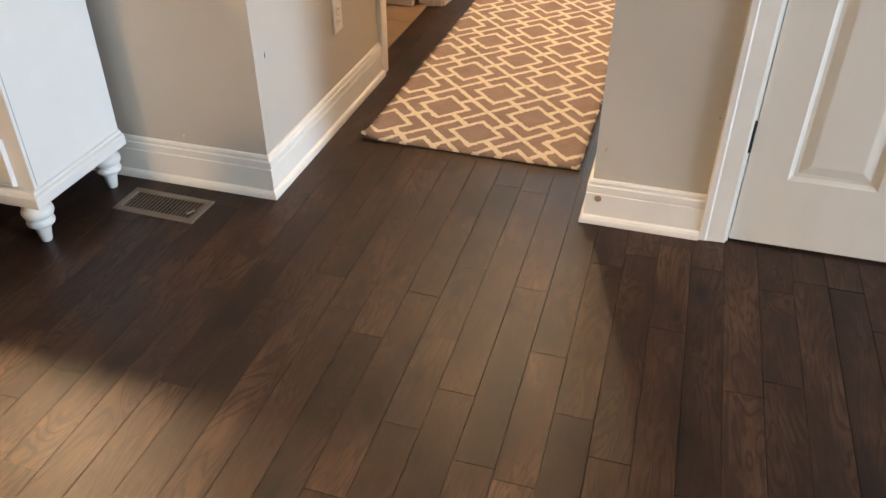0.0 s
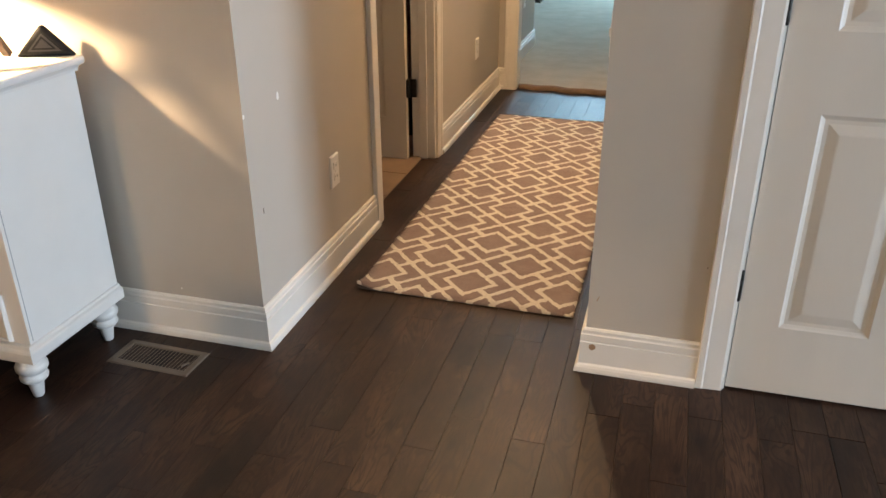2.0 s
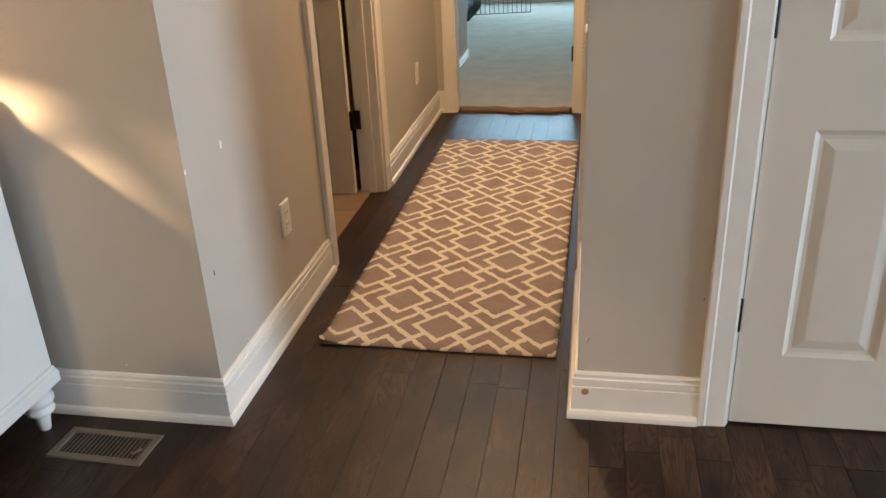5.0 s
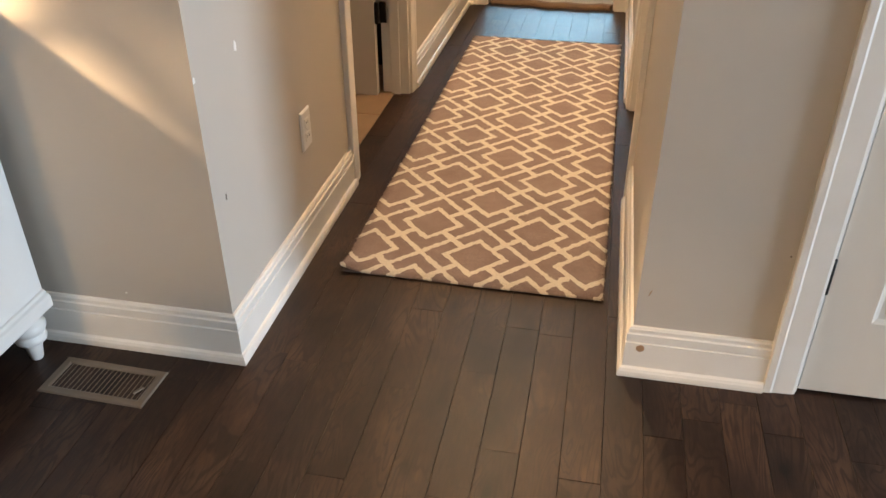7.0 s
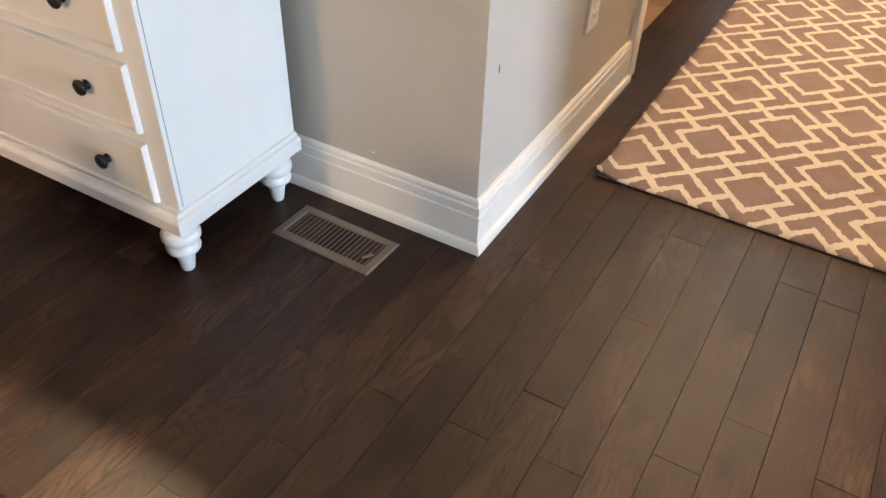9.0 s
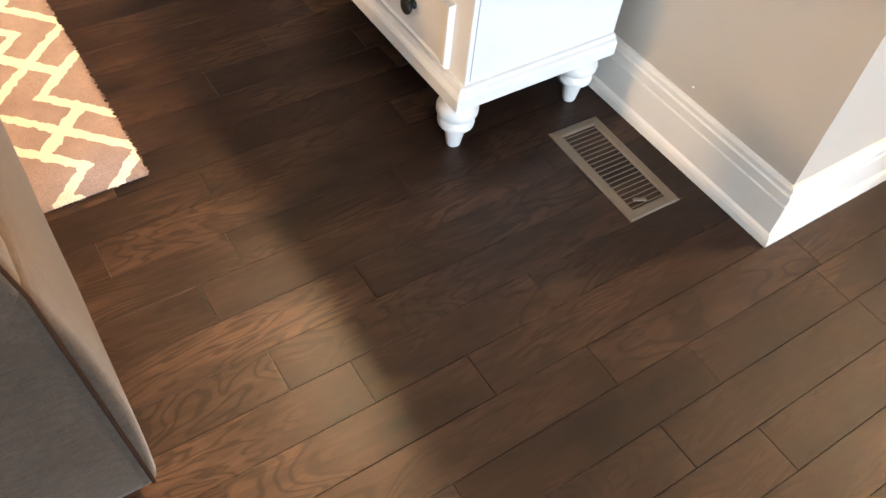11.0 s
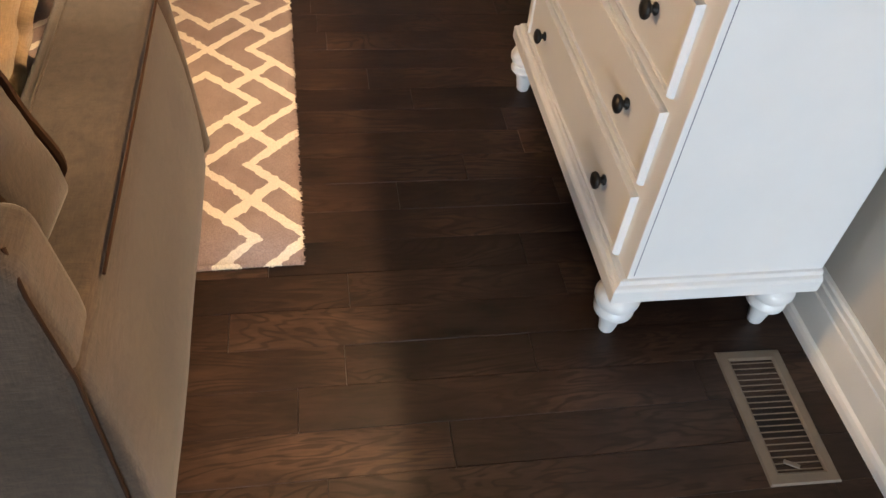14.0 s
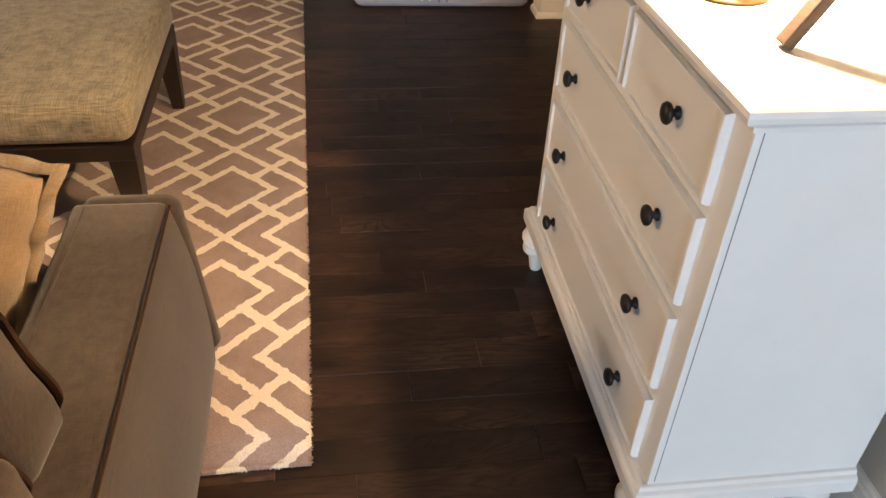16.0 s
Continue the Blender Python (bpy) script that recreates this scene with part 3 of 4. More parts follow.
# floors
tagged(part("ground", box(-4.72, 8.32, -5.12, 8.62, -0.12, -0.014), M_SUB), "dark subfloor under the boards", "ground", kind="structure")
tagged(part("carpet", box(-2.6, 3.0, 3.452, 8.5, -0.014, 0.012, 0.004), M_CARPET), "pale beige cut-pile carpet in the far room", "carpet", kind="structure")
_bm = sweep([(0.0, 0.0), (0.0, 0.014), (0.018, 0.026), (0.042, 0.024), (0.056, 0.013), (0.058, 0.0)], [(0.83 - 0.727 * k / 24, 3.405 + 0.012 * math.sin(k * 0.9) + 0.010 * math.sin(k * 0.37 + 1) + 0.03 * (k / 24)) for k in range(25)][::-1])
tagged(part("carpet_edge", _bm, M_BROWN), "wavy brown folded edge of the carpet", "carpet", kind="structure")
tagged(part("bath_floor", box(-1.7, -0.085, 0.139, 3.1, -0.013, 0.001), M_SUB), "bed under the bathroom tiles", "floor", kind="structure")
bath = bpy.data.objects["bath_floor"]
_bm = box(0.002, 0.298, 0.002, 0.298, 0, 0.006, 0.001, 1)
tile = part("tile", _bm, M_TILE, bath)
tile.location = (-0.385, 1.0, 0.0)
for i in range(2):
    for j in range(4):
        if i or j:
            t2 = tile.copy()
            scene.collection.objects.link(t2)
            t2.location = (-0.385 - 0.3 * i, 1.0 + 0.3 * j, 0.0)


# ---------------- wall plates ----------------
def outlet(m, label):
    """A duplex outlet: bevelled plate, two rounded faces with slots, a centre screw. Faces +z of m's frame: x across, y up."""
    o = thing("wall_outlet", m, label, "outlet")
    bm = bmesh.new()
    loops = []
    for ins, z in ((0.0, 0.0), (0.0, 0.002), (0.004, 0.006), (0.006, 0.0062)):
        loops.append([bm.verts.new((sx * (0.036 - ins), sy * (0.059 - ins), z)) for sx, sy in ((-1, -1), (1, -1), (1, 1), (-1, 1))])
    for a, b in zip(loops, loops[1:]):
        for k in range(4):
            bm.faces.new((a[k], a[(k + 1) % 4], b[(k + 1) % 4], b[k]))
    bm.faces.new(loops[-1])
    part("plate", bm, M_PLATE, o)
    for s in (1, -1):
        f = part("socket", box(-0.0165, 0.0165, s * 0.0205 - 0.014, s * 0.0205 + 0.014, 0.004, 0.0085, 0.003), M_PLATE, o)
        for dx in (-0.006, 0.006):
            part("slot", box(dx - 0.001, dx + 0.001, s * 0.0205 - 0.003, s * 0.0205 + 0.005, 0.0078, 0.0088), M_GAP, f)
    part("screw", moved(lathe([(0, 0.008), (0.003, 0.0075), (0.0035, 0.006), (0, 0.006)], 10), pose(0, 0, 0)), M_PLATE, o)
    return o


def facing(x, y, z, rz):
    """A plate's frame on a wall: rz turns the way that it faces, from +x."""
    return pose(x, y, z, 90, 0, 90 + rz)


outlet(facing(-0.0235, 0.605, 0.375, 0), "white duplex outlet on the hall wall")
outlet(facing(-0.0235, 2.74, 0.385, 0), "white duplex outlet beyond the bathroom doorway")
outlet(facing(-0.0395, 4.32, 0.44, 0), "white duplex outlet in the carpeted room")
sw = thing("light_switch", facing(0.9285, 0.305, 0.955, 180), "white double light switch beside the hall's corner", "switch")
part("plate", box(-0.058, 0.058, -0.059, 0.059, 0, 0.007, 0.003), M_PLATE, sw)
for dx in (-0.023, 0.023):
    part("toggle", moved(box(dx - 0.005, dx + 0.005, -0.011, 0.011, 0.006, 0.014, 0.002), pose(0, 0, 0)), M_PLATE, sw)


def blot(name, m, w, h, mat, label, category, seed):
    """A small flat irregular fleck on a surface."""
    rnd = random.Random(seed)
    bm = bmesh.new()
    vs = []
    for k in range(12):
        a = 2 * math.pi * k / 12
        r = 0.8 + 0.3 * rnd.random()
        vs.append((w / 2 * r * math.cos(a), h / 2 * r * math.sin(a)))
    lo = [bm.verts.new((x, y, 0)) for x, y in vs]
    hi = [bm.verts.new((x * 0.85, y * 0.85, 0.0012)) for x, y in vs]
    for k in range(12):
        bm.faces.new((lo[k], lo[(k + 1) % 12], hi[(k + 1) % 12], hi[k]))
    bm.faces.new(hi)
    ob = part(name, bm, mat)
    ob.matrix_world = m
    return tagged(ob, label, category)


blot("filler_patch", facing(-0.0238, 0.236, 0.735, 0), 0.015, 0.027, M_SPACKLE, "small white dab of wall filler", "wall patch", 3)
blot("filler_patch", facing(-0.0238, 0.029, 0.728, 0), 0.010, 0.016, M_SPACKLE, "chipped white dab on the wall's corner", "wall patch", 4)
blot("filler_patch", pose(-0.30, 0.0238, 0.165, 90, 0, 0), 0.006, 0.004, M_SPACKLE, "tiny pale scratch above the baseboard", "wall patch", 5)
blot("paint_chip", pose(0.951, 0.1543, 0.083, 90, 0, 0), 0.021, 0.024, M_CHIP, "brown bare-wood chip in the baseboard", "paint chip", 6)
blot("scuff_mark", pose(0.955, 0.1678, 0.235, 90, 20, 0), 0.003, 0.022, M_CHIP, "thin brown scuff on the wall", "scuff", 7)
blot("scuff_mark", facing(-0.0238, 0.085, 0.43, 0), 0.004, 0.02, M_BACK, "small grey scuff near the corner", "scuff", 8)
blot("scuff_mark", pose(1.235, 0.1678, 0.37, 90, 0, 0), 0.004, 0.006, M_BACK, "dark fleck on the wall", "scuff", 9)


# ---------------- floor register ----------------
def floor_register():
    """Frame with a raised bevelled rim, louvre slats across, a dark well and a lever."""
    r = thing("floor_register", pose(-0.315, -0.122, 0.0, 0, 0, -1.5), "bronze-toned metal floor register in the boards", "floor vent")
    L, W, rim = 0.1385, 0.065, 0.0225
    bm = bmesh.new()
    loops = []
    for ins, z in ((0.0, 0.0), (0.003, 0.0035), (rim - 0.004, 0.0045), (rim, 0.002), (rim, -0.012)):
        loops.append([bm.verts.new((sx * (L - ins), sy * (W - ins), z)) for sx, sy in ((-1, -1), (1, -1), (1, 1), (-1, 1))])
    for a, b in zip(loops, loops[1:]):
        for k in range(4):
            bm.faces.new((a[k], a[(k + 1) % 4], b[(k + 1) % 4], b[k]))
    bm.faces.new(loops[-1])
    part("rim", bm, M_REG, r)
    part("well", box(-L + rim, L - rim, -W + rim, W - rim, -0.011, -0.0085), M_GAP, r)
    n = 19
    slat = None
    for k in range(n):
        x = -L + rim + (k + 0.5) * (2 * (L - rim)) / n
        if slat is None:
            slat = part("slat", box(-0.0012, 0.0012, -W + rim, W - rim, -0.0028, 0.0004), M_REG, r)
            slat.location.x = x
        else:
            sl = slat.copy()
            scene.collection.objects.link(sl)
            sl.location.x = x
    part("centre_bar", box(-L + rim, L - rim, -0.0015, 0.0015, -0.0075, -0.0035), M_REGDARK, r)
    part("lever", moved(box(-0.004, 0.004, -0.014, 0.014, 0.0, 0.004, 0.0015), pose(0.101, -0.012, 0.0006, 0, 0, -28)), M_REG, r)


floor_register()


# ---------------- dresser ----------------
def dresser():
    d = thing("dresser", pose(-0.920, 0.0, 0.0), "white painted chest of drawers with black knobs and turned feet", "dresser")
    X, yf, yb = 0.416, -0.388, -0.012
    part("body", box(-X, X, yf, yb, 0.168, 0.846, 0.002), M_DRES, d)
    for s in (-1, 1):
        part("side_groove", box(s * X - 0.0006, s * X + 0.0006, yf + 0.0105, yf + 0.012, 0.180, 0.838), M_JOINT, d, "thin grey joint line")
    # plinth moulding round front and sides
    prof = [(0.0, 0.126), (0.015, 0.126), (0.017, 0.129), (0.017, 0.156), (0.014, 0.161), (0.008, 0.165), (0.005, 0.172), (0.0, 0.174)]
    part("plinth", join(sweep(prof, [(-X, yb), (-X, yf - 0.008), (X, yf - 0.008), (X, yb)]), box(-X, X, yf - 0.008, yb, 0.127, 0.173)), M_DRES, d)
    tp = [(0.0, 0.837), (0.010, 0.837), (0.012, 0.845), (0.018, 0.853), (0.030, 0.857), (0.036, 0.862), (0.038, 0.870), (0.036, 0.877), (0.031, 0.880), (0.0, 0.880)]
    part("top", join(sweep(tp, [(-X, yb), (-X, yf), (X, yf), (X, yb)]), box(-X, X, yf, yb + 0.001, 0.838, 0.880)), M_DRES, d)
    foot_prof = [(0, 0), (0.0130, 0), (0.0150, 0.003), (0.0215, 0.044), (0.0230, 0.048), (0.0225, 0.051), (0.031, 0.054), (0.0370, 0.060), (0.0385, 0.067), (0.0360, 0.075), (0.031, 0.079), (0.0315, 0.081), (0.038, 0.085), (0.0425, 0.093), (0.0430, 0.103), (0.039, 0.112), (0.032, 0.117), (0.032, 0.128), (0, 0.128)]
    foot = part("foot", lathe(foot_prof, 36), M_DRES, d, smooth=True)
    foot.location = (X - 0.026, yf + 0.010, 0)
    for x, y in ((-X + 0.026, yf + 0.010), (X - 0.024, -0.070), (-X + 0.024, -0.070)):
        f = foot.copy()
        scene.collection.objects.link(f)
        f.location = (x, y, 0)
    knob_prof = [(0, -0.001), (0.010, 0.0), (0.0105, 0.003), (0.0065, 0.005), (0.006, 0.008), (0.009, 0.011), (0.0150, 0.014), (0.0170, 0.018), (0.0155, 0.022), (0.009, 0.025), (0, 0.026)]

    def drawer(x0, x1, z0, z1, knobs):
        bm = bmesh.new()
        loops = []
        for ins, y in ((0.0, yf + 0.004), (0.0, yf - 0.006), (0.003, yf - 0.0125), (0.008, yf - 0.013), (0.011, yf - 0.0085), (0.013, yf - 0.008)):
            loops.append([bm.verts.new(p) for p in ((x0 + ins, y, z0 + ins), (x1 - ins, y, z0 + ins), (x1 - ins, y, z1 - ins), (x0 + ins, y, z1 - ins))])
        for a, b in zip(loops, loops[1:]):
            for k in range(4):
                bm.faces.new((a[k], a[(k + 1) % 4], b[(k + 1) % 4], b[k]))
        bm.faces.new(loops[-1])
        bmesh.ops.recalc_face_normals(bm, faces=bm.faces[:])
        dr = part("drawer", bm, M_DRES, d)
        for kx in knobs:
            part("knob", moved(lathe(knob_prof, 24), pose(kx, yf - 0.008, (z0 + z1) / 2, 90, 0, 0)), M_BLACK, dr, "round black knob", True)

    E = 0.363
    for z0, z1 in ((0.178, 0.320), (0.346, 0.494), (0.519, 0.674)):
        drawer(-E, E, z0, z1, (-0.240, 0.240))
    drawer(-E, -0.008, 0.694, 0.830, (-0.236,))
    drawer(0.008, E, 0.694, 0.830, (0.228,))
    return d


dresser()


# ---------------- things on the dresser ----------------
TOP = 0.880


def table_lamp():
    l = thing("table_lamp", pose(-0.855, -0.290, TOP), "brass-footed table lamp with a cream shade, lit", "lamp")
    part("base", lathe([(0, 0), (0.068, 0), (0.070, 0.004), (0.068, 0.012), (0.060, 0.016), (0.045, 0.022), (0.022, 0.030), (0.014, 0.042), (0.0, 0.042)], 40), M_BRASS, l, "round brass foot", True)
    part("stem", lathe([(0, 0.040), (0.012, 0.042), (0.020, 0.07), (0.030, 0.11), (0.026, 0.16), (0.012, 0.18), (0.009, 0.215), (0.0, 0.215)], 28), M_BRASS, l, "", True)
    part("socket", lathe([(0, 0.213), (0.016, 0.215), (0.017, 0.255), (0, 0.257)], 20), M_BRASS, l, "", True)
    sh = part("shade", lathe([(0.165, 0.214), (0.115, 0.454), (0.113, 0.454), (0.163, 0.214), (0.165, 0.214)], 48), M_SHADE, l, "cream fabric drum shade", True)
    part("shade_spider", join(tube([(-0.114, 0, 0.44), (0.114, 0, 0.44)], 0.002), tube([(0, -0.114, 0.44), (0, 0.114, 0.44)], 0.002), tube([(0, 0.014, 0.245), (0, 0.05, 0.34), (0, 0, 0.445)], 0.002)), M_BRASS, l)


table_lamp()


def a_frame():
    """A weathered wooden A-shaped stand with thin wire across."""
    a = thing("wooden_stand", pose(-0.640, -0.305, TOP), "weathered wooden A-shaped stand with wire across", "decor stand")
    for p0, p1 in (((0, 0, 0), (-0.01, 0.115, 0.185)), ((-0.02, 0.235, 0), (-0.01, 0.115, 0.185))):
        v = Vector(p1) - Vector(p0)
        ln = v.length
        part("leg", moved(box(-0.011, 0.011, -0.009, 0.009, 0.004, ln, 0.002), Matrix.Translation(p0) @ v.to_track_quat("Z", "Y").to_matrix().to_4x4()), M_RUSTIC, a)
    part("wire", tube([(0.0, 0.055, 0.088), (-0.012, 0.12, 0.083), (-0.02, 0.182, 0.083)], 0.0014, 6), M_WIRE, a)


a_frame()


def triangle_box():
    """A small black triangular case with nested ridges on its face."""
    t = thing("triangle_speaker", pose(-0.556, -0.046, TOP, 0, 0, 24), "small black triangular box with nested ridges", "decor")
    w, h = 0.078, 0.086

    def tri(s, y0, y1, lift=0.0):
        bm = bmesh.new()
        pts = [(-w * s, lift), (w * s, lift), (0, lift + h * s)]
        a = [bm.verts.new((x, y0, z)) for x, z in pts]
        b = [bm.verts.new((x, y1, z)) for x, z in pts]
        bm.faces.new(a)
        bm.faces.new(b[::-1])
        for k in range(3):
            bm.faces.new((a[k], b[k], b[(k + 1) % 3], a[(k + 1) % 3]))
        bmesh.ops.recalc_face_normals(bm, faces=bm.faces[:])
        return bm

    bm = tri(1.0, -0.014, 0.014)
    bmesh.ops.bevel(bm, geom=bm.edges[:], offset=0.010, segments=4, profile=0.5, affect="EDGES")
    part("case", bm, M_MATT, t)
    for k, s in enumerate((0.70, 0.56, 0.42, 0.28)):
        part("ridge", tri(s, -0.0148 - 0.0016 * k, -0.008, 0.010 + 0.005 * k), M_SLATE if k % 2 else M_MATT, t)


triangle_box()


# ---------------- hall runner and wide rug ----------------
def rug(name, m, w, l, mat, label, curl):
    """A thick pile rug in x 0..w, y 0..l: a gently waved sheet with an edge, and a darker backing."""
    r = thing(name, m, label, "rug")
    nx, ny = 24, 70
    bm = bmesh.new()
    up, dn = {}, {}
    for i in range(nx + 1):
        for j in range(ny + 1):
            x, y = w * i / nx, l * j / ny
            e = min(x, y, w - x, l - y)
            wav = 0.0018 * noise.noise(Vector((x * 5, y * 5, 3)))
            lift = curl * max(0.0, 1 - math.hypot(x, y) / 0.10) ** 2
            ex = 0.004 * noise.noise(Vector((y * 6, 1, 0))) if i in (0, nx) else 0
            ey = 0.004 * noise.noise(Vector((x * 6, 2, 0))) if j in (0, ny) else 0
            up[i, j] = bm.verts.new((x + ex, y + ey, 0.012 + wav - (0.003 if e < 1e-6 else 0) + lift))
            if i in (0, nx) or j in (0, ny):
                dn[i, j] = bm.verts.new((x + ex, y + ey, 0.003 + lift * 0.9))
    for i in range(nx):
        for j in range(ny):
            bm.faces.new((up[i, j], up[i + 1, j], up[i + 1, j + 1], up[i, j + 1]))
    for i in range(nx):
        for j in (0, ny):
            bm.faces.new((up[i, j], dn[i, j], dn[i + 1, j], up[i + 1, j]))
    for j in range(ny):
        for i in (0, nx):
            bm.faces.new((up[i, j], dn[i, j], dn[i, j + 1], up[i, j + 1]))
    bmesh.ops.recalc_face_normals(bm, faces=bm.faces[:])
    part("tufted_face", bm, mat, r, "", True)
    # loose yarn ends along the edges
    rnd = random.Random(int(w * 100))
    vs, fs = [], []
    for k in range(int(2 * (w + l) / 0.0035)):
        s = rnd.random() * 2 * (w + l)
        if s < w:
            x, y, ox, oy = s, 0, 0, -1
        elif s < w + l:
            x, y, ox, oy = w, s - w, 1, 0
        elif s < 2 * w + l:
            x, y, ox, oy = s - w - l, l, 0, 1
        else:
            x, y, ox, oy = 0, s - 2 * w - l, -1, 0
        lift = curl * max(0.0, 1 - math.hypot(x, y) / 0.10) ** 2
        ex, ey, q = x - ox * 0.006, y - oy * 0.006, 0.0028
        out = 0.004 + 0.007 * rnd.random()
        side = rnd.uniform(-0.004, 0.004)
        n = len(vs)
        vs += [(ex - oy * q, ey + ox * q, 0.0115 + lift), (ex + oy * q, ey - ox * q, 0.0115 + lift), (ex + ox * 0.002, ey + oy * 0.002, 0.0035 + lift * 0.9),
               (x + ox * out * 0.6 + oy * side, y + oy * out * 0.6 + ox * side, 0.004 + 0.006 * rnd.random() + lift)]
        fs += [(n, n + 1, n + 3), (n + 1, n + 2, n + 3), (n + 2, n, n + 3), (n, n + 2, n + 1)]
    me = bpy.data.meshes.new("pile_edge")
    me.from_pydata(vs, [], fs)
    me.materials.append(mat)
    tagged(new("pile_edge", me), kind="stuff").parent = r
    part("backing", box(0.003, w - 0.003, 0.003, l - 0.003, 0.0005, 0.004), M_BACK, r)
    return r


rug("runner_rug", pose(0.105, 0.452, 0, 0, 0, -0.6), 0.755, 2.27, M_RUG, "taupe hall runner with a cream trellis pattern, one corner curled", 0.02)
rug("area_rug", pose(-0.730, -0.948, 0, 0, 0, 180.9), 3.05, 2.4, M_RUG2, "large taupe area rug with a cream trellis pattern", 0.0)


# ---------------- sofa ----------------
def sofa():
    s = thing("sofa", pose(-0.112, -1.149, 0.0), "taupe linen sofa with dark piping and loose cushions", "sofa")
    D, Wd = 0.93, 2.1
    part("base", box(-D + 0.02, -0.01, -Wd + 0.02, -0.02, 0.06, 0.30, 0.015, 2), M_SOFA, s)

    def arm(y0, y1, out):
        """Padded arm between y0 (outer) and y1: flares a little outwards to a level top."""
        bm = box(-D + 0.03, -0.004, min(y0, y1), max(y0, y1), 0.035, 0.53, 0.018, 3)
        bmesh.ops.subdivide_edges(bm, edges=[e for e in bm.edges if e.calc_length() > 0.12], cuts=7, use_grid_fill=True)
        for v in bm.verts:
            k = noise.noise(v.co * 5)
            t = min(max(v.co.z / 0.53, 0), 1)
            v.co.y += out * (0.020 * math.sin(math.pi * t) + 0.005 * k)
            v.co.z += 0.004 * noise.noise(v.co * 4 + Vector((9, 0, 0))) if v.co.z > 0.4 else 0
        return part("arm", bm, M_SOFA, s, smooth=True)

    a = arm(0.0, -0.175, 1)
    part("piping", tube([(-D + 0.05, 0.008, 0.528), (-0.62, 0.009, 0.529), (-0.17, 0.008, 0.528)], 0.0024), M_WELT, a, "dark piping")
    part("piping", tube([(-D + 0.05, -0.146, 0.530), (-0.62, -0.146, 0.531), (-0.22, -0.146, 0.530)], 0.0030), M_SOFA, a)
    bm = box(-D - 0.030, -D + 0.028, -0.170, 0.012, 0.05, 0.512, 0.027, 5)
    for v in bm.verts:
        v.co.y += 0.010 * math.sin(math.pi * v.co.z / 0.52)
    part("arm_front", bm, M_SOFA, s, "padded front panel of the arm", True)
    arm(-Wd, -Wd + 0.175, -1)
    bm = box(-0.125, 0.0, -Wd, -0.0015, 0.036, 0.715, 0.028, 4)
    bmesh.ops.subdivide_edges(bm, edges=[e for e in bm.edges if e.calc_length() > 0.3], cuts=4, use_grid_fill=True)
    for v in bm.verts:
        v.co.z += 0.006 * noise.noise(v.co * 6) if v.co.z > 0.5 else 0
        if v.co.z > 0.54 and v.co.y > -0.2:
            v.co.y -= 0.02 * (v.co.z - 0.54) / 0.2
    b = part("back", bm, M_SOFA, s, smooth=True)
    part("piping", tube([(-0.003, -0.004, 0.05), (0.0, -0.003, 0.30), (-0.001, -0.003, 0.52), (-0.004, -0.018, 0.66), (-0.03, -0.03, 0.712)], 0.0030), M_WELT, b, "dark piping")
    part("piping", tube([(-0.012, -0.03, 0.713), (-0.010, -0.6, 0.715), (-0.010, -2.0, 0.715)], 0.0030), M_WELT, b, "dark piping")
    for k in range(2):
        y = -0.20 - 0.85 * k
        c = cushion(0.70, 0.83, 0.17, 0.3, 5 + k, 20, 0.006, 0.2)
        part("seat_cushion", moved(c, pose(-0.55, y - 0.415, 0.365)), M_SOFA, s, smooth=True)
        # boxed back cushion; the first one has slid up on to the arm
        at = pose(-0.285, -0.488, 0.610, 6.0, 9, -2) if k == 0 else pose(-0.245, -1.46, 0.575, 0, 10, 0)
        hx, hy, hz = 0.078, 0.415, 0.135
        c = box(-hx, hx, -hy, hy, -hz, hz, 0.03, 3)
        bmesh.ops.subdivide_edges(c, edges=[e for e in c.edges if e.calc_length() > 0.10], cuts=6, use_grid_fill=True)
        for v in c.verts:
            p = v.co.copy()
            a, e, g = p.x / hx, p.y / hy, p.z / hz
            v.co.x += math.copysign(0.034, p.x) * max(0, 1 - e * e) * max(0, 1 - g * g)
            v.co.y += math.copysign(0.022, p.y) * max(0, 1 - a * a) * max(0, 1 - g * g)
            v.co.z += math.copysign(0.020, p.z) * max(0, 1 - a * a) * max(0, 1 - e * e)
            v.co += 0.017 * noise.noise_vector(p * 9 + Vector((k * 5, 0, 0)))
        bc = part("back_cushion", moved(c, at), M_SOFA, s, smooth=True)
        for sx in (-1, 1):
            ring = []
            for q in range(81):
                a = 2 * math.pi * q / 80
                u, w = math.cos(a), math.sin(a)
                g = (abs(u) ** 9 + abs(w) ** 9) ** (-1 / 9)
                p = Vector((sx * (hx - 0.004), (hy + 0.001) * u * g, (hz + 0.002) * w * g))
                ring.append(at @ (p + 0.017 * noise.noise_vector(p * 9 + Vector((k * 5, 0, 0)))))
            part("piping", tube(ring, 0.0075, 7), M_WELT, bc, "dark piping")
    for x, y in ((-D + 0.10, -0.10), (-D + 0.10, -Wd + 0.10), (-0.10, -0.10), (-0.10, -Wd + 0.10)):
        z0 = 0.013 if x < -0.7 else 0.0
        part("leg", box(x - 0.025, x + 0.025, y - 0.025, y + 0.025, z0 / 0.83, 0.062, 0.004), M_DARKWOOD, s)
    # low build: the sides and the back lean in towards the top
    for ob in s.children_recursive:
        for v in ob.data.vertices:
            z = v.co.z * 0.83
            side = min(max(v.co.y / 0.9 + 1, -1), 1)
            v.co = Vector((v.co.x - 0.17 * z * min(max((v.co.x + 0.6) / 0.6, 0), 1), v.co.y - 0.09 * z * side, z))
    return s


sofa()


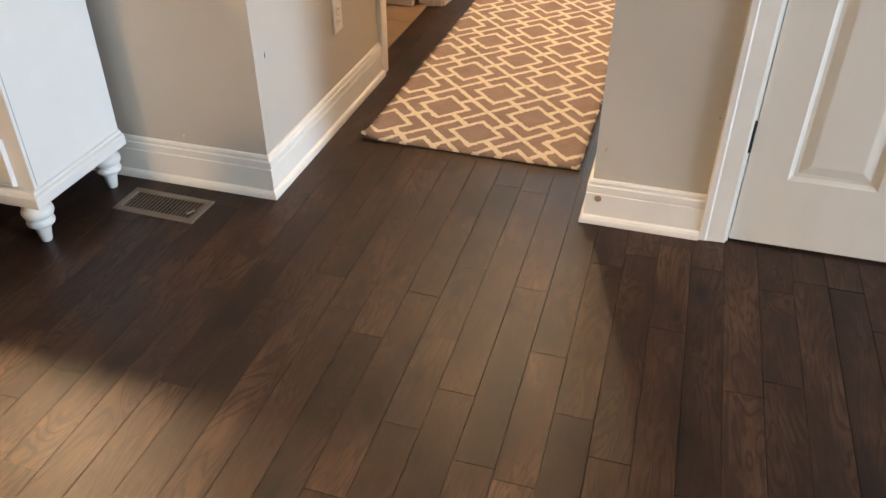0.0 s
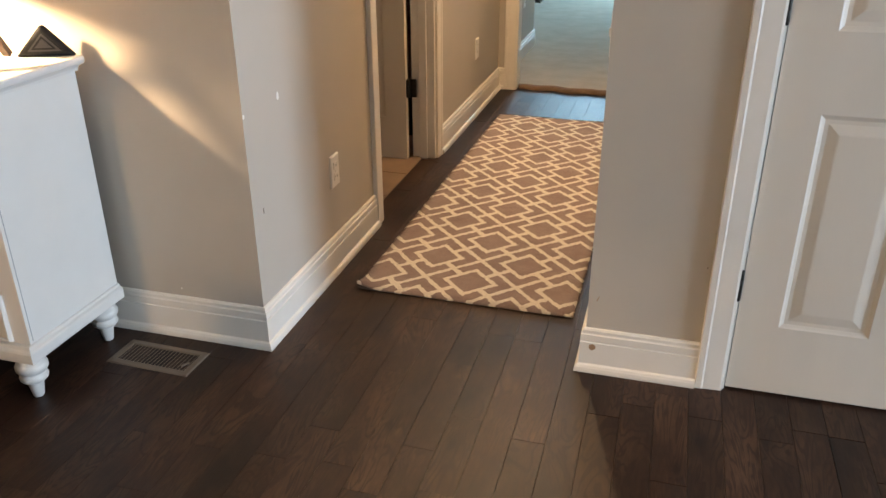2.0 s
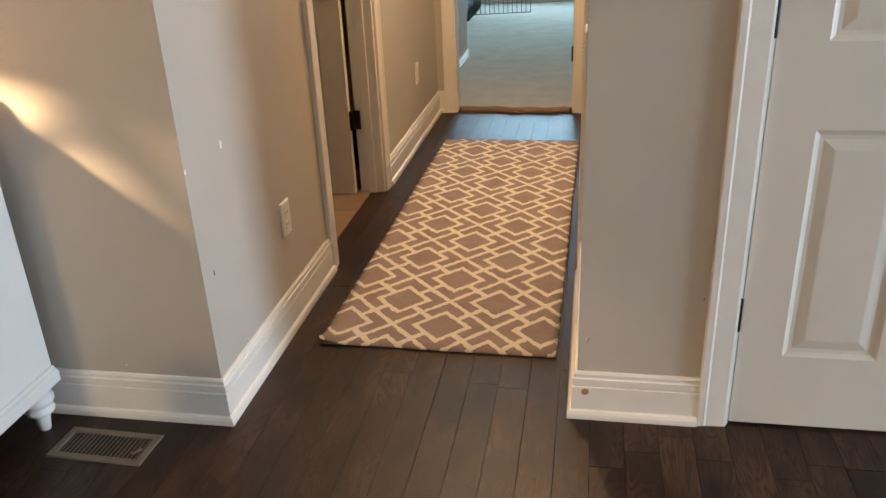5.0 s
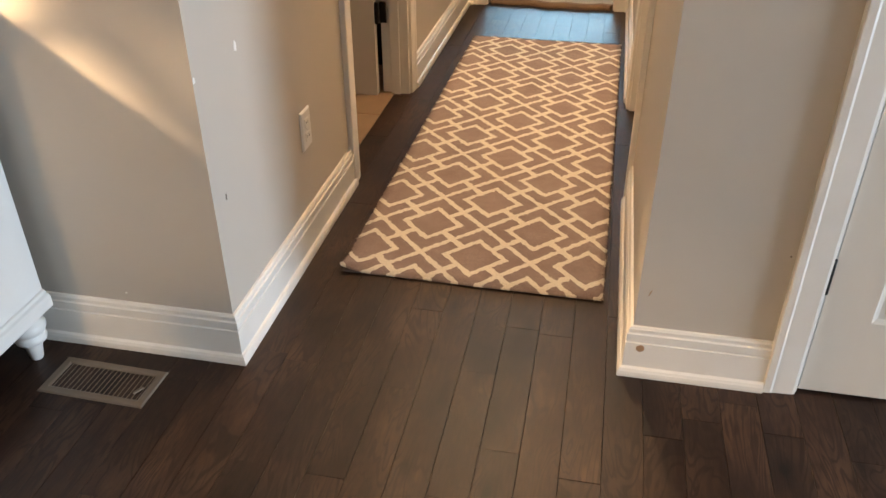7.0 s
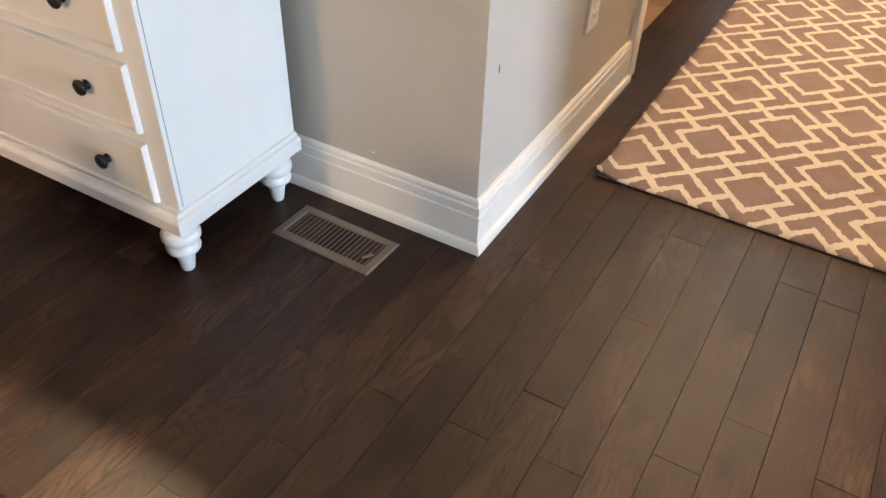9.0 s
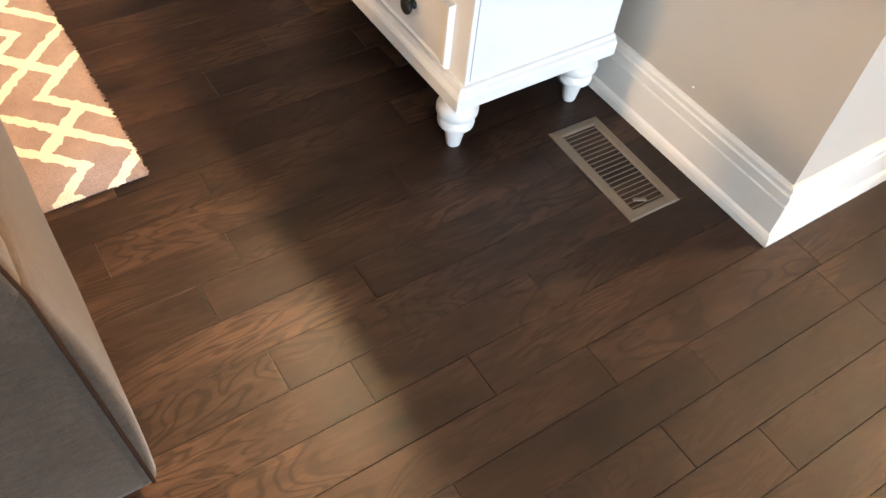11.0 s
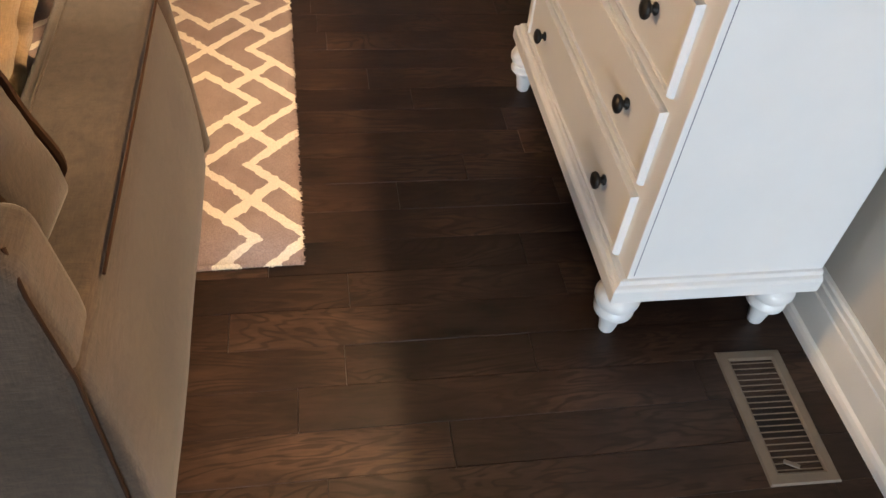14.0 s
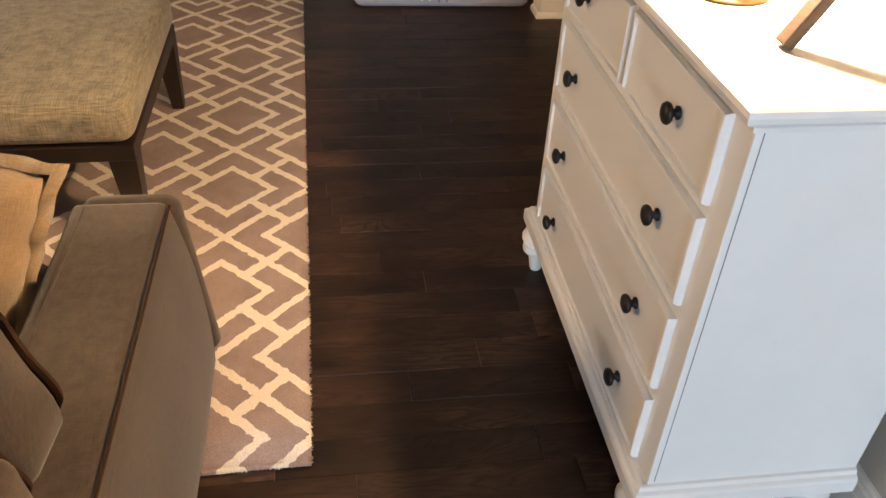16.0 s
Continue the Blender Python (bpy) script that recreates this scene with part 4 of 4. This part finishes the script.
def throw_pillow(m, size, mat, label, seed):
    p = thing("throw_pillow", m, label, "pillow", "pillows on the sofa")
    part("body", cushion(size * 0.90, size * 0.90, 0.17, 0.5, seed, 24, 0.010, 0.5), mat, p, smooth=True)
    n, r = 40, size / 2
    rim = []
    for k in range(4 * n):
        side, t = divmod(k, n)
        u = 2 * t / n - 1
        q = [(u, -1), (1, u), (-u, 1), (-1, -u)][side]
        f = 1.0 + 0.06 * (abs(u) ** 4)
        rim.append((q[0] * r * 0.97 * f, q[1] * r * 0.97 * f, 0.008 * math.sin(k * 0.7)))
    bm = bmesh.new()
    inner = [bm.verts.new((x * 0.90, y * 0.90, z * 0.3 + 0.006)) for x, y, z in rim]
    inner2 = [bm.verts.new((x * 0.90, y * 0.90, z * 0.3 - 0.006)) for x, y, z in rim]
    outer = [bm.verts.new((x * 1.05, y * 1.05, z)) for x, y, z in rim]
    for k in range(4 * n):
        j = (k + 1) % (4 * n)
        bm.faces.new((inner[k], inner[j], outer[j], outer[k]))
        bm.faces.new((inner2[j], inner2[k], outer[k], outer[j]))
    part("flange", bm, mat, p, "flat stitched flange", True)
    return p


_x = Vector((-0.06, 0.99, 0.10)).normalized()
_z = _x.cross(Vector((-0.34, 0.10, 0.93)).normalized()).normalized()
_y = _z.cross(_x)
_c, _s = math.cos(0.44), math.sin(0.44)
_x, _y = _c * _x - _s * _y, _c * _y + _s * _x
throw_pillow(Matrix.Translation(Vector((-0.866, -1.288, 0.604)) - 0.162 * (_x + _y)) @ Matrix((_x, _y, _z)).transposed().to_4x4(), 0.30, M_PILLOW, "tan throw pillow with a flat flange leaning on the sofa", 21)


# ---------------- ottoman ----------------
def ottoman():
    o = thing("ottoman", pose(-1.875, -1.352, 0.012, 0, 0, 0.6), "upholstered olive tweed ottoman on dark tapered legs", "ottoman")
    X, Y = 0.395, 0.80
    bm = box(-X, X, -Y, 0.0, 0.335, 0.47, 0.045, 5)
    bmesh.ops.subdivide_edges(bm, edges=[e for e in bm.edges if e.calc_length() > 0.3], cuts=7, use_grid_fill=True)
    for v in bm.verts:
        if v.co.z > 0.42:
            u, w = v.co.x / X, (v.co.y + Y / 2) / (Y / 2)
            v.co.z += 0.022 * (1 - u * u) * (1 - w * w) + 0.004 * noise.noise(v.co * 4)
    part("cushion", bm, M_OTTO, o, smooth=True)
    part("apron", box(-X + 0.006, X - 0.006, -Y + 0.006, -0.006, 0.285, 0.338, 0.004), M_DARKWOOD, o)
    for sx in (-1, 1):
        for y in (-0.006, -Y + 0.006):
            s = -1 if y > -0.4 else 1
            bm = bmesh.new()
            x0 = sx * (X - 0.006)
            tops = [(x0, y), (x0 - sx * 0.065, y), (x0 - sx * 0.065, y + s * 0.065), (x0, y + s * 0.065)]
            bots = [(x0 - sx * 0.004, y + s * 0.004), (x0 - sx * 0.040, y + s * 0.004), (x0 - sx * 0.040, y + s * 0.040), (x0 - sx * 0.004, y + s * 0.040)]
            a = [bm.verts.new((p[0], p[1], 0.286)) for p in tops]
            b = [bm.verts.new((p[0], p[1], 0.0)) for p in bots]
            bm.faces.new(a)
            bm.faces.new(b[::-1])
            for k in range(4):
                bm.faces.new((a[k], b[k], b[(k + 1) % 4], a[(k + 1) % 4]))
            bmesh.ops.recalc_face_normals(bm, faces=bm.faces[:])
            part("leg", bm, M_DARKWOOD, o, "dark tapered wooden leg")
    for ob in o.children:
        for v in ob.data.vertices:
            v.co.z *= 0.82


ottoman()


# ---------------- pet bed ----------------
def pet_bed(name, m, w, d, h, label):
    p = thing(name, m, label, "pet bed")
    bm = box(-d, 0, -w, 0, 0, h, 0.045, 5)
    bmesh.ops.subdivide_edges(bm, edges=[e for e in bm.edges if e.calc_length() > 0.2], cuts=6, use_grid_fill=True)
    for v in bm.verts:
        v.co += 0.008 * noise.noise_vector(v.co * 7) * (1 if v.co.z > 0.02 else 0)
    part("body", bm, M_BED, p, smooth=True)
    rnd = random.Random(12)
    for k in range(9):
        y = -w + 0.09 + k * (w - 0.18) / 8
        z = 0.06 + 0.05 * rnd.random()
        mat = M_PRINT1 if k % 2 else M_PRINT2
        bm = join(box(-0.004, 0.007, y - 0.025, y + 0.025, z, z + 0.03, 0.003), box(-0.004, 0.007, y - 0.022, y - 0.012, z - 0.028, z + 0.002), box(-0.004, 0.007, y + 0.012, y + 0.021, z - 0.028, z + 0.002))
        part("print_patch", bm, mat, p, "pale block print" if k % 2 else "violet block print")
    return p


pet_bed("pet_bed", pose(-3.15, 0.010, 0.0, 0, 0, -1), 0.78, 0.55, 0.15, "grey box pet bed with lilac and violet block print")


# ---------------- far room: wire crate and cushion ----------------
def crate():
    c = thing("wire_crate", pose(-0.36, 7.05, 0.014), "black wire pet crate with its door panel open", "crate")
    w, d, h = -0.75, 0.95, 0.72

    def grid(p0, du, dv, nu, nv):
        bms = []
        p0, du, dv = Vector(p0), Vector(du), Vector(dv)
        for k in range(nu + 1):
            a = p0 + du * k / nu
            bms.append(tube([a, a + dv], 0.0035, 5))
        for k in range(nv + 1):
            a = p0 + dv * k / nv
            bms.append(tube([a, a + du], 0.0045, 5))
        return join(*bms)

    part("side_panel", grid((0, 0, 0), (0, d, 0), (0, 0, h), 16, 4), M_WIRE, c)
    part("side_panel", grid((w, 0, 0), (0, d, 0), (0, 0, h), 16, 4), M_WIRE, c)
    part("end_panel", grid((w, 0, 0), (-w, 0, 0), (0, 0, h), 12, 4), M_WIRE, c)
    part("end_panel", grid((w, d, 0), (-w, 0, 0), (0, 0, h), 12, 4), M_WIRE, c)
    part("top_panel", grid((w, 0, h), (-w, 0, 0), (0, d, 0), 12, 5), M_WIRE, c)
    part("tray", box(w + 0.01, -0.01, 0.01, d - 0.01, 0.0, 0.03, 0.004), M_WIRE, c)
    part("door_panel", grid((0.02, 0.1, 0.05), (0.62, 0.15, 0), (0, 0, 0.62), 13, 4), M_WIRE, c)


crate()
cu = thing("crate_cushion", pose(-0.72, 7.50, 0.105), "rumpled grey and lilac printed cushion in the crate", "cushion")
part("body", cushion(0.66, 0.8, 0.14, 0.4, 31, 20, 0.03, 0.35), M_BED, cu, smooth=True)
part("fold", moved(cushion(0.4, 0.3, 0.12, 0.4, 33, 14, 0.03, 0.35), pose(0.1, -0.2, 0.09, 12, 8, 20)), M_PRINT1, cu, "pale lilac folded cloth", True)


# ---------------- ceiling fixtures ----------------
def dome_light(x, y, label):
    f = thing("ceiling_light", pose(x, y, CEIL), label, "ceiling light")
    part("pan", lathe([(0, 0), (0.16, 0), (0.165, -0.012), (0.15, -0.02), (0, -0.02)], 40), M_BRASS, f, "", True)
    g = part("rod", tube([(0, 0, -0.02), (0, 0, -0.045)], 0.008), M_BRASS, f)
    for k in range(3):
        a = 2.094 * k
        part("clip", box(0.148 * math.cos(a) - 0.006, 0.148 * math.cos(a) + 0.006, 0.148 * math.sin(a) - 0.006, 0.148 * math.sin(a) + 0.006, -0.045, -0.018), M_BRASS, f)


dome_light(0.45, 1.95, "brass flush ceiling fixture with a bare warm bulb")


# Made-up stand for the added fill bulb, never in view.
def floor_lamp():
    l = thing("floor_lamp", pose(-1.1, -3.8, 0.15), "unseen brass floor lamp with an open cream shade, lit, added as warm fill", "lamp")
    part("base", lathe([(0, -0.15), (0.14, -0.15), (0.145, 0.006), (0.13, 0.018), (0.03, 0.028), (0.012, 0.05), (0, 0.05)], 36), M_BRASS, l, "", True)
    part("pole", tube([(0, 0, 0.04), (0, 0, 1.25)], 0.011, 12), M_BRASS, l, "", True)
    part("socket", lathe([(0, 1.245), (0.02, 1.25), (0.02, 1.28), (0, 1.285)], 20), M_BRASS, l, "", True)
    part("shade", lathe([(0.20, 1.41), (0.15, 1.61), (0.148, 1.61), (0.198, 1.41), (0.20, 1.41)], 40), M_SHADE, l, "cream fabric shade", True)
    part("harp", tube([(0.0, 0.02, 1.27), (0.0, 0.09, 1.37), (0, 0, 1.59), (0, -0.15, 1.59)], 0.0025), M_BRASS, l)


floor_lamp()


# ---------------- floorboards ----------------
PITCH = 0.0880
KNOWN = {-3: (-0.864,), -1: (-0.532,), 0: (-0.966,), 1: (-0.712,), 2: (-0.922,), 3: (-0.446,), 4: (-0.640,), 7: (-0.441, 0.061), 8: (-0.302,), 9: (-0.005,),
         10: (-0.502,), 11: (-0.312,), 12: (-0.755, -0.458, -0.160), 13: (-0.628, 0.27), 14: (-0.813, -0.212), 15: (-0.447,), 16: (-0.626,)}


def board_mesh():
    """A board one metre long, its top edges eased."""
    bm = bmesh.new()
    w, e = PITCH / 2 - 0.0002, 0.0006
    loops = []
    for ins, z in ((0.0, -0.013), (0.0, -0.0010), (e, 0.0)):
        loops.append([bm.verts.new((sx * (w - ins), sy * (0.4994 - ins * 0.8), z)) for sx, sy in ((-1, -1), (1, -1), (1, 1), (-1, 1))])
    for a, b in zip(loops, loops[1:]):
        for k in range(4):
            bm.faces.new((a[k], a[(k + 1) % 4], b[(k + 1) % 4], b[k]))
    bm.faces.new(loops[-1])
    return bm


floor = tagged(new("floor"), "dark hand-scraped oak floorboards running into the hall", "floor", kind="structure")
first = part("board", board_mesh(), M_OAK, floor)
rest_v, rest_f = [], []
used = 0
rnd = random.Random(5)
for k in range(-48, 98):
    x = -0.398 + PITCH * k
    y_lo = -5.0
    y_hi = 1.1 if x < -2.2 else 0.03 if x < -0.1 else 3.41 if x < 0.98 else 0.2
    seams = sorted(KNOWN.get(k, ()))
    if not seams:
        seams = [-1.0 + 1.2 * rnd.random()]
    while seams[0] > y_lo:
        seams.insert(0, seams[0] - (0.32 + 0.75 * rnd.random()))
    while seams[-1] < y_hi:
        seams.append(seams[-1] + 0.32 + 0.75 * rnd.random())
    for a, b in zip(seams, seams[1:]):
        a, b = max(a, y_lo), min(b, y_hi)
        if b - a < 0.02:
            continue
        near = -1.75 < x < 1.6 and b > -1.75 and used < 298
        dz = -0.0006 * rnd.random()
        if near:
            ob = first if used == 0 else first.copy()
            if used:
                scene.collection.objects.link(ob)
            ob.location, ob.scale = (x, (a + b) / 2, dz), (1, b - a, 1)
            used += 1
        else:
            w, e, n = PITCH / 2 - 0.0002, 0.0006, len(rest_v)
            for ins, z in ((0.0, -0.013), (0.0, -0.0018), (e, 0.0)):
                for sx, yy in ((-1, a + 0.0007 + ins), (1, a + 0.0007 + ins), (1, b - 0.0007 - ins), (-1, b - 0.0007 - ins)):
                    rest_v.append((x + sx * (w - ins), yy, z + dz))
            for r in (0, 4):
                for j in range(4):
                    rest_f.append((n + r + j, n + r + (j + 1) % 4, n + r + 4 + (j + 1) % 4, n + r + 4 + j))
            rest_f.append((n + 8, n + 9, n + 10, n + 11))
me = bpy.data.meshes.new("boards")
me.from_pydata(rest_v, [], rest_f)
me.materials.append(M_OAK)
tagged(new("boards", me), kind="stuff").parent = floor
